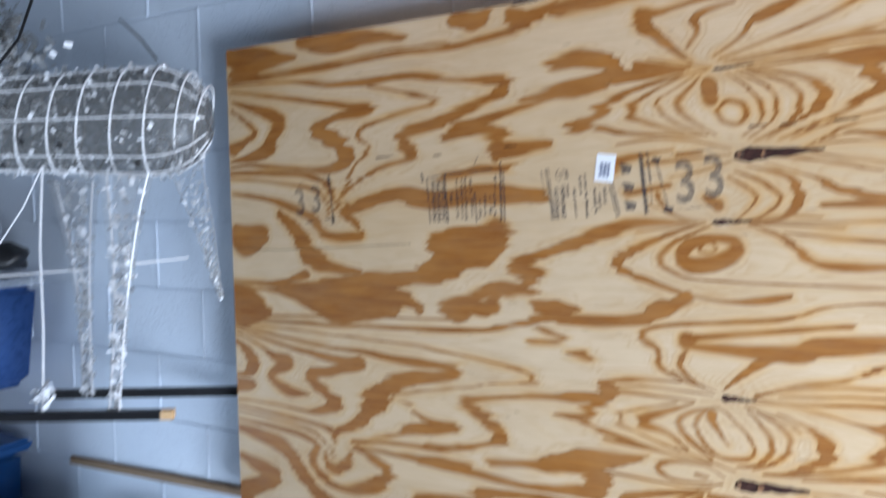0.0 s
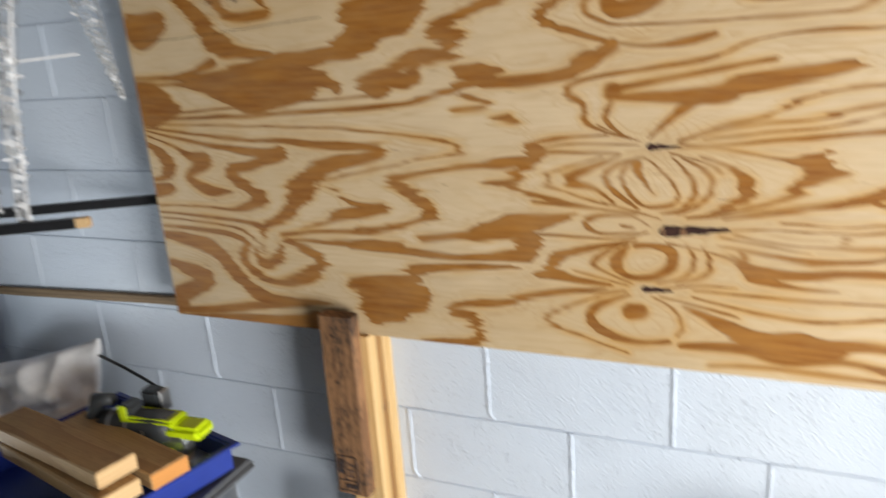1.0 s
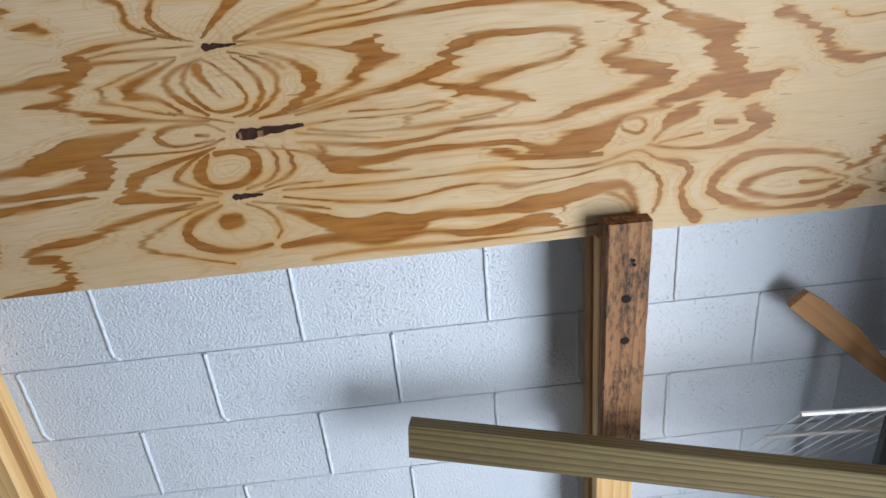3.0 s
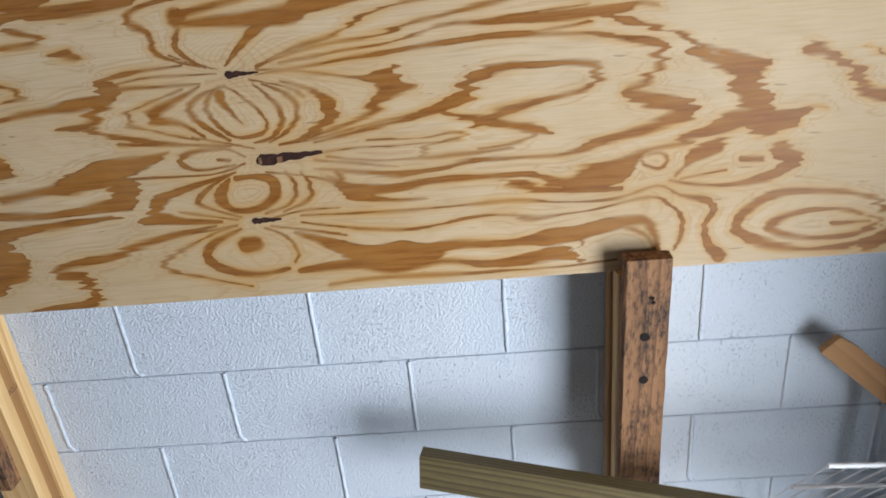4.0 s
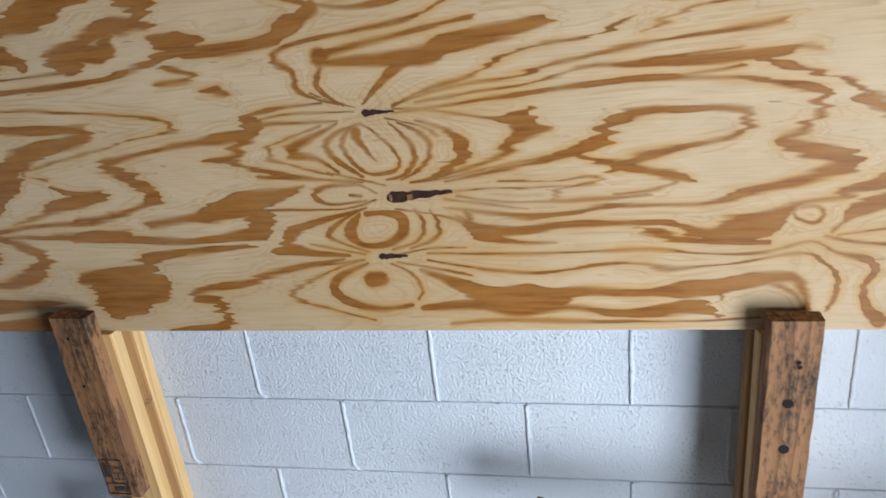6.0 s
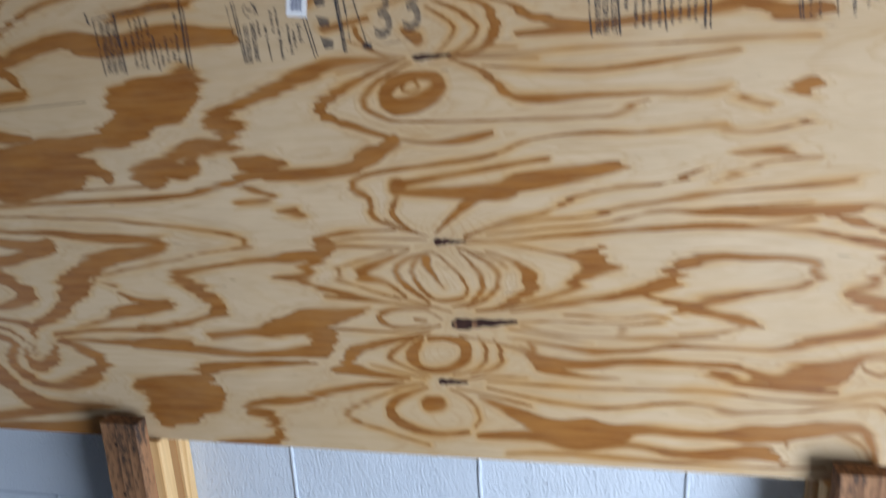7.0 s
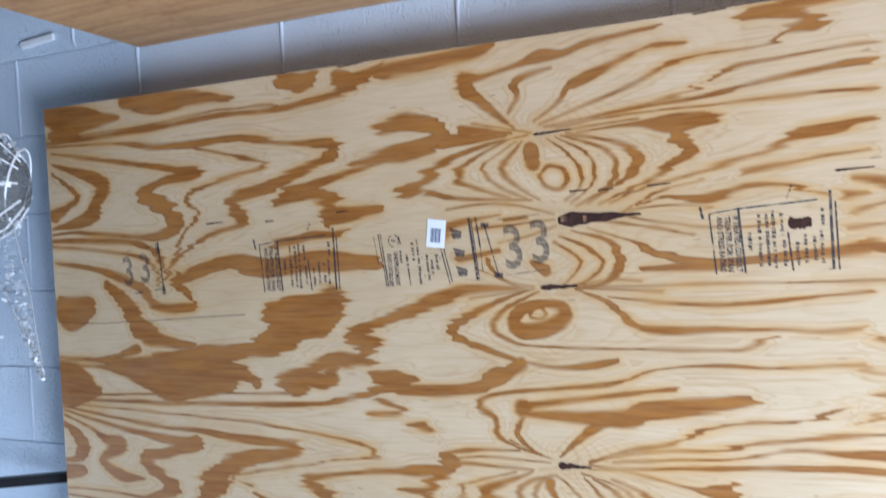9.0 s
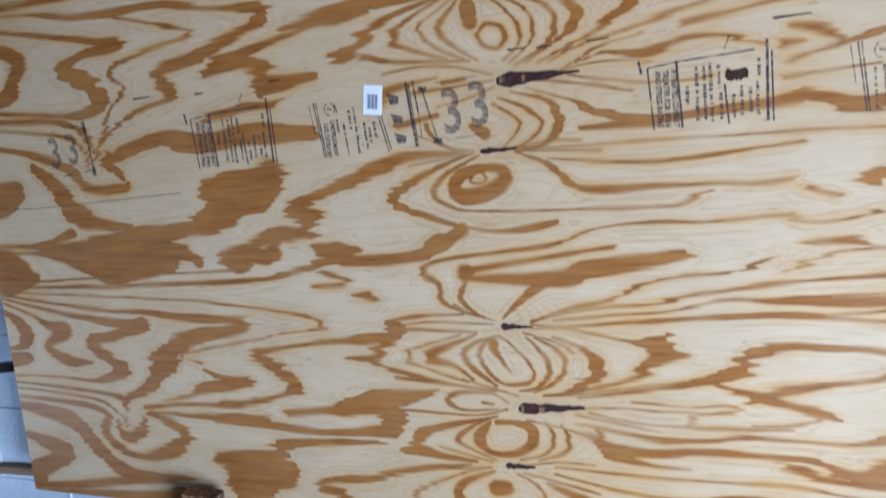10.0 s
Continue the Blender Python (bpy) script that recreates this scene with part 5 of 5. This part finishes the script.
tray = thing("blue_tray", "bright blue plastic tray lying on a storage tote", "tray", (-0.045, -0.385, 0.747), -13)
bm = bmesh.new()
for b in ((-0.14, 0.33, -0.20, 0.22, 0, 0.006), (-0.14, 0.33, -0.206, -0.20, 0, 0.062), (-0.14, 0.33, 0.22, 0.226, 0, 0.062), (0.33, 0.336, -0.206, 0.226, 0, 0.062), (-0.146, -0.14, -0.206, 0.226, 0, 0.062)):
    box(*b, 0.002, bm=bm)
part("pan", bm, M_BLUE, tray)
bm = bmesh.new()
for b in ((-0.16, 0.35, -0.222, -0.2062, 0.057, 0.065), (-0.16, 0.35, 0.2262, 0.242, 0.057, 0.065), (0.3362, 0.352, -0.222, 0.242, 0.0572, 0.0652), (-0.162, -0.1462, -0.222, 0.242, 0.0572, 0.0652)):
    box(*b, 0.002, bm=bm)
part("rim", bm, M_BLUE, tray, "rolled blue rim")


def offcut(label, x, y, z, turn, length, tilt, end_mat, seed):
    ob = thing("lumber_offcut", label, "lumber", group="lumber off-cuts")
    ob.matrix_basis = pose(x, y, z, 0, tilt, turn)
    bm = plank(length, 0.038, 0.089, 0.0008, 6, seed)
    bm.transform(Matrix.Rotation(radians(90), 4, "Y") @ Matrix.Rotation(radians(180), 4, "Z") @ Matrix.Translation((0, -0.0445, -length)))
    for v in bm.verts:
        v.co.x = -abs(v.co.x)
        v.co.z = abs(v.co.z)
    part("board", bm, M_SCRAP, ob)
    part("cut_end", box(0.0002, 0.0016, -0.043, 0.043, 0.0015, 0.0365), end_mat, ob, "freshly cut end grain")


offcut("orange-ended pine off-cut lying in the blue tray", 0.322, -0.410, 0.8222, -12, 0.40, 0, M_ENDORANGE, 1)
offcut("short pale pine off-cut between two others", 0.285, -0.507, 0.8222, -12, 0.42, 0, M_ENDGRAIN, 2)
offcut("pale pine off-cut laid on top of the others", 0.262, -0.485, 0.8615, -10, 0.44, 0, M_ENDGRAIN, 3)


def power_saw():
    ob = thing("power_saw", "lime green and grey cordless saw standing in the tray", "power tool", (0.108, -0.285, 0.756), 6)
    ob.scale = (1.02, 1.02, 1.02)
    part("base_plate", box(-0.10, 0.16, -0.06, 0.06, 0.0, 0.006, 0.002), M_STEEL, ob, "bright steel base plate")
    guard = bmesh.new()
    bmesh.ops.create_cone(guard, cap_ends=True, segments=28, radius1=0.062, radius2=0.058, depth=0.03)
    part("blade_guard", guard, M_STEEL, ob, "pale metal blade guard", pose(0.08, -0.01, 0.055, 90, 0, 0))
    motor = bmesh.new()
    tube(motor, [(-0.10, 0, 0.085), (-0.09, 0, 0.085), (-0.02, 0, 0.088), (0.06, 0, 0.092), (0.10, 0, 0.095)], [0.026, 0.036, 0.038, 0.040, 0.034], 0, 18)
    part("motor", motor, M_DARK, ob, "dark grey ribbed motor", smooth=True)
    for k in range(3):
        band = bmesh.new()
        tube(band, [(-0.06 + k * 0.05, 0, 0.086), (-0.054 + k * 0.05, 0, 0.0865)], 0.0405, 0, 18)
        part("vent_band", band, M_STEEL, ob, "thin silver band")
    part("battery", box(0.09, 0.185, -0.032, 0.032, 0.080, 0.112, 0.010, 2), M_LIME, ob, "lime green battery block")
    part("body_cap", box(-0.025, 0.12, -0.030, 0.030, 0.108, 0.124, 0.006, 2), M_LIME, ob, "lime green top housing")
    part("lower_cap", box(0.03, 0.12, -0.046, -0.030, 0.045, 0.064, 0.005, 2), M_LIME, ob, "lime green lower trim")
    part("side_cap", box(-0.03, 0.005, -0.026, 0.026, 0.11, 0.150, 0.008, 2), M_DARK, ob, "dark handle root")
    part("side_stripe", box(-0.022, -0.002, -0.030, -0.0262, 0.105, 0.152, 0.003, 1), M_LIME, ob, "lime green stripe")
    handle = bmesh.new()
    tube(handle, [(-0.12, 0, 0.05), (-0.125, 0, 0.10), (-0.105, 0, 0.145), (-0.06, 0, 0.150)], [0.018, 0.02, 0.018, 0.014], 0, 12)
    part("handle", handle, M_DARK, ob, "dark rubber handle", smooth=True)
    part("block", box(-0.015, 0.040, 0.032, 0.070, 0.10, 0.160, 0.008, 2), M_DARK, ob, "dark grey dust box")
    part("block_face", box(0.0405, 0.045, 0.034, 0.068, 0.104, 0.158, 0.002), M_STEEL, ob, "grey metal face")
    return ob


power_saw()
cord = bmesh.new()
tube(cord, [(-0.20, -0.11, 0.910), (-0.12, -0.11, 0.886), (-0.04, -0.118, 0.865), (0.03, -0.13, 0.848), (0.085, -0.17, 0.845)], 0.0042, 0, 8)
tagged(new("black_hose", finish(cord, "black_hose", M_BLACK, True)), "thin black hose between the sack and the saw", "hose")


def crease(bm):
    """Press sharp folds into the cloth."""
    for v in bm.verts:
        a = noise.noise(Vector((v.co.x * 9, v.co.z * 4, 1.5)))
        b = noise.noise(Vector((v.co.x * 5 + v.co.z * 6, v.co.z * 9, 7.5)))
        v.co.y += 0.060 * abs(a) - 0.045 * abs(b) + 0.02 * noise.noise(v.co * 22)


def sack():
    """A plump woven sack lying on its side, with creased corners and a stitched end."""
    bm = bmesh.new()
    nx, ny = 60, 44
    grid = {}
    for side in (1, -1):
        for i in range(nx + 1):
            for j in range(ny + 1):
                u, v = i / nx * 2 - 1, j / ny * 2 - 1
                if side == -1 and (i in (0, nx) or j in (0, ny)):
                    grid[side, i, j] = grid[1, i, j]
                    continue
                puff = (1 - abs(u) ** 2.6) ** 0.55 * (1 - abs(v) ** 2.6) ** 0.55
                fold = 0.045 * noise.noise(Vector((u * 2.3, v * 2.1, side))) + 0.045 * abs(noise.noise(Vector((u * 4.5 + v * 2, v * 4, 3 + side))))
                grid[side, i, j] = bm.verts.new((u * (0.265 - 0.02 * math.cos(v * 1.5)), -side * (0.095 * puff + fold * puff * 1.6), v * (0.31 - 0.03 * (1 - u * u)) + 0.02 * u))
    for side in (1, -1):
        for i in range(nx):
            for j in range(ny):
                q = [grid[side, i, j], grid[side, i + 1, j], grid[side, i + 1, j + 1], grid[side, i, j + 1]]
                if len(set(q)) == 4:
                    try:
                        bm.faces.new(q)
                    except ValueError:
                        pass
    ob = thing("white_sack", "plump white woven plastic sack leaning on the totes", "sack")
    ob.matrix_basis = pose(-0.385, -0.325, 0.655, -16, 3, 32)
    crease(bm)
    part("cloth", bm, M_SACK, ob, smooth=True)


sack()

rag = bmesh.new()
bmesh.ops.create_icosphere(rag, subdivisions=4, radius=1.0)
for v in rag.verts:
    n = 1 + 0.10 * noise.noise(v.co * 2.6) + 0.04 * noise.noise(v.co * 7)
    v.co = Vector((v.co.x * 0.36 * n, v.co.y * 0.09 * n, max(0.0, 0.23 + v.co.z * 0.250 * n)))
rag_thing = thing("black_bag", "full black plastic bag behind the white sack", "bag", (-0.62, -0.12, 0.346))
part("film", rag, M_BLACK, rag_thing, smooth=True)

# blue tub, clear bag and dark blue tote at the far end
def open_tub():
    ob = thing("blue_tub", "deep blue plastic tub with a thick rim", "tub", (-1.33, -0.16, FLOOR))
    bm = box(-0.28, 0.28, -0.2, 0.2, 0, 1.05, 0.03, 3)
    for v in bm.verts:
        k = 0.86 + 0.14 * v.co.z
        v.co.x *= k
        v.co.y *= k
    part("bin", bm, M_TUB, ob, smooth=True)
    part("rim", box(-0.30, 0.30, -0.22, 0.22, 1.045, 1.085, 0.012, 2), M_TUB, ob, "thick blue rim")
    part("handle", box(-0.16, -0.02, -0.215, -0.198, 0.95, 0.985, 0.006, 2), M_STEEL, ob, "pale label holder")
    return ob


open_tub()
bag = bmesh.new()
bmesh.ops.create_icosphere(bag, subdivisions=4, radius=1.0)
for v in bag.verts:
    n = 1 + 0.22 * noise.noise(v.co * 2.3) + 0.10 * noise.noise(v.co * 6)
    v.co = Vector((v.co.x * 0.24 * n, v.co.y * 0.17 * n, v.co.z * 0.085 * n))
bag_thing = thing("plastic_bag", "crumpled clear plastic bag on the blue tub", "bag", (-1.28, -0.16, 1.13))
part("film", bag, M_BAG, bag_thing, smooth=True)
far_tote = thing("clear_tote", "dark blue see-through storage tote", "storage tote", (-1.16, -0.06, 1.205))
far_tote.matrix_basis = pose(-1.24, -0.06, 1.245, 0, 6, 0)
bm = box(-0.26, 0.26, -0.12, 0.12, 0, 0.36, 0.03, 3)
for v in bm.verts:
    v.co.x *= 0.84 + 0.45 * v.co.z
part("tub", bm, M_NAVY, far_tote, smooth=True)
part("lid", box(-0.275, 0.275, -0.13, 0.13, 0.36, 0.385, 0.01, 2), M_BAG, far_tote, "clear lid")
cap = bmesh.new()
bmesh.ops.create_icosphere(cap, subdivisions=3, radius=1.0)
for v in cap.verts:
    n = 1 + 0.25 * noise.noise(v.co * 2.0)
    v.co = Vector((v.co.x * 0.11 * n, v.co.y * 0.08 * n, max(-0.03, v.co.z * 0.06 * n)))
cap_thing = thing("black_cloth", "bunched black cloth on the tote lid", "cloth", (-0.98, -0.06, 1.665))
part("cloth", cap, M_BLACK, cap_thing, smooth=True)

# scrap board standing by the totes
scrap = thing("scrap_board", "upright pine scrap with a pale strip", "lumber", (0.40, -0.06, FLOOR))
part("board", plank(0.575, 0.11, 0.02, 0.001, 6, 8), M_SPLIT_UP, scrap, m=pose(0, 0, 0))
part("strip", plank(0.50, 0.025, 0.02, 0.001, 6, 9), M_STUD, scrap, "pale pine strip", pose(0.07, -0.0205, 0))

# ---- under the right half of the sheet ----
beam = thing("treated_beam", "greenish treated pine board lying on edge against a post", "lumber")
beam.matrix_basis = Matrix.Translation((1.487, -0.045, 0.555)) @ pose(0, 0, 0, 0, 5.3, -12)
bm = plank(1.72, 0.089, 0.038, 0.0005, 10, 4)
bm.transform(Matrix(((0, 0, 1, 0), (0, 1, 0, -0.038), (1, 0, 0, -0.0), (0, 0, 0, 1))))
part("board", bm, M_GREEN, beam)

broken = thing("split_board", "broken pine board with a splintered edge leaning on the wall", "lumber")
bm = bmesh.new()
rng = random.Random(9)
n = 22
cols = []
for i in range(n + 1):
    t = i / n * 1.15
    e = 0.060 - 0.008 * (i % 5 == 0) - (0.014 * min(1, max(0, (t - 0.12) / 0.2)) if t > 0.12 else 0) + rng.uniform(-0.003, 0.003)
    cols.append([bm.verts.new((t, 0, 0)), bm.verts.new((t, 0, e)), bm.verts.new((t, 0.02, e - 0.004)), bm.verts.new((t, 0.02, 0))])
for a, b in zip(cols, cols[1:]):
    for k in range(4):
        bm.faces.new((a[k], a[(k + 1) % 4], b[(k + 1) % 4], b[k]))
bm.faces.new(cols[0])
bm.faces.new(cols[-1])
broken.matrix_basis = Matrix.Translation((2.345, 0.03, 0.762)) @ pose(0, 0, 0, 0, 42, -8)
part("board", bm, M_SPLIT, broken)

rack = thing("wire_shelf", "white coated wire shelf leaning against the wall", "wire shelf")
ax = Vector((1.0, 0.02, -0.07)).normalized()
az = -Vector((0.02, 0.55, -0.83))
az = (az - az.dot(ax) * ax).normalized()
ay = az.cross(ax)
rack.matrix_basis = Matrix(((ax.x, ay.x, az.x, 2.285), (ax.y, ay.y, az.y, -0.172), (ax.z, ay.z, az.z, 0.641), (0, 0, 0, 1)))
for k, (x0, z) in enumerate(((0.0, 0.0), (0.0, -0.175))):
    bm = bmesh.new()
    tube(bm, [(x0, 0, z), (0.36, 0, z)], 0.0050, 0, 8)
    part("rod", bm, M_WIRE, rack, "thick white rod")
for k in range(9):
    bm = bmesh.new()
    tube(bm, [(0.01 + k * 0.042, 0.004, 0.004), (0.01 + k * 0.042, 0.006, -0.46)], 0.0015, 0, 6)
    part("wire", bm, M_WIRE, rack)

# stack out of view, placed and sized to block door light from the wall
tote("storage_tote", "out-of-view pale grey storage tote beside the wire shelf, shading the wall", 2.68, 3.22, -0.73, 0.05, FLOOR, 0.46, M_GREY_LIGHT, M_GREY_LIGHT, "totes by the strut")
tote("storage_tote", "unseen pale grey storage tote added on the stack to shade the wall", 2.69, 3.22, -0.72, 0.05, 0.468, 1.120, M_GREY_LIGHT, M_GREY_LIGHT, "totes by the strut")
strut = thing("black_strut", "slim black metal strut standing under the shelf", "strut")
strut.matrix_basis = Matrix.Translation((2.515, -0.11, FLOOR)) @ pose(0, 0, 0, 0, 1.5, 0)
part("bar", box(-0.011, 0.011, -0.011, 0.011, 0, 0.70, 0.002), M_BLACK, strut)

# ---- blocks of the wall ----
COURSE, Z1 = 0.2035, 0.765


def block_mesh(w, h):
    bm = bmesh.new()
    x, z, c, d = w / 2, h / 2, 0.0016, 0.006
    outer = [bm.verts.new((sx * x, 0.02, sz * z)) for sx, sz in ((-1, -1), (1, -1), (1, 1), (-1, 1))]
    mid = [bm.verts.new((sx * x, c, sz * z)) for sx, sz in ((-1, -1), (1, -1), (1, 1), (-1, 1))]
    face = [bm.verts.new((sx * (x - c), 0, sz * (z - c))) for sx, sz in ((-1, -1), (1, -1), (1, 1), (-1, 1))]
    for a, b in ((outer, mid), (mid, face)):
        for k in range(4):
            bm.faces.new((a[k], a[(k + 1) % 4], b[(k + 1) % 4], b[k]))
    bm.faces.new(face)
    return finish(bm, "block", M_BLOCK)


def bead_mesh(h, seed):
    rng = random.Random(seed)
    bm = bmesh.new()
    rows = []
    n = 18
    for i in range(n + 1):
        z = -h / 2 + h * i / n
        w = 0.0048 * rng.uniform(0.8, 1.15)
        ox = rng.uniform(-0.0007, 0.0007)
        if seed % 2 == 0 and i < 2:  # a drip of mortar dragged sideways
            ox, w = ox + 0.011 / (1 + 3 * i), w * (1.8 - 0.5 * i)
        rows.append([bm.verts.new((ox + w * x, y, z)) for x, y in ((-1, 0.004), (-0.85, -0.0012), (-0.3, -0.0030), (0.3, -0.0030), (0.85, -0.0012), (1, 0.004))])
    for a, b in zip(rows, rows[1:]):
        for k in range(5):
            bm.faces.new((a[k], a[k + 1], b[k + 1], b[k]))
    return finish(bm, "mortar_joint", M_BLOCK, True)


block_low, block_high = block_mesh(0.4205, COURSE - 0.0022), block_mesh(0.410, COURSE - 0.0022)
beads = [bead_mesh(COURSE - 0.008, k) for k in range(5)]
rng = random.Random(12)
for c in range(-4, 11):
    z = Z1 + (c + 0.5) * COURSE
    if z + COURSE / 2 > 2.86:
        continue
    pitch, shift = (0.4235, 1.266 if c % 2 == 0 else 1.042) if c < 4 else (0.413, 1.238 if c % 2 == 0 else 1.034)
    for k in range(-8, 6):
        x = shift + k * pitch + rng.uniform(-0.003, 0.003)
        if x < -1.76 or x + pitch > 3.36:
            continue
        ob = new("block", block_low if c < 4 else block_high)
        ob.parent = wall_north
        ob.matrix_basis = pose(shift + (k + 0.5) * pitch, WALL + rng.uniform(0, 0.0012), z)
        ob = new("mortar_joint", beads[rng.randrange(5)])
        ob.parent = wall_north
        ob.matrix_basis = pose(x, WALL, z)
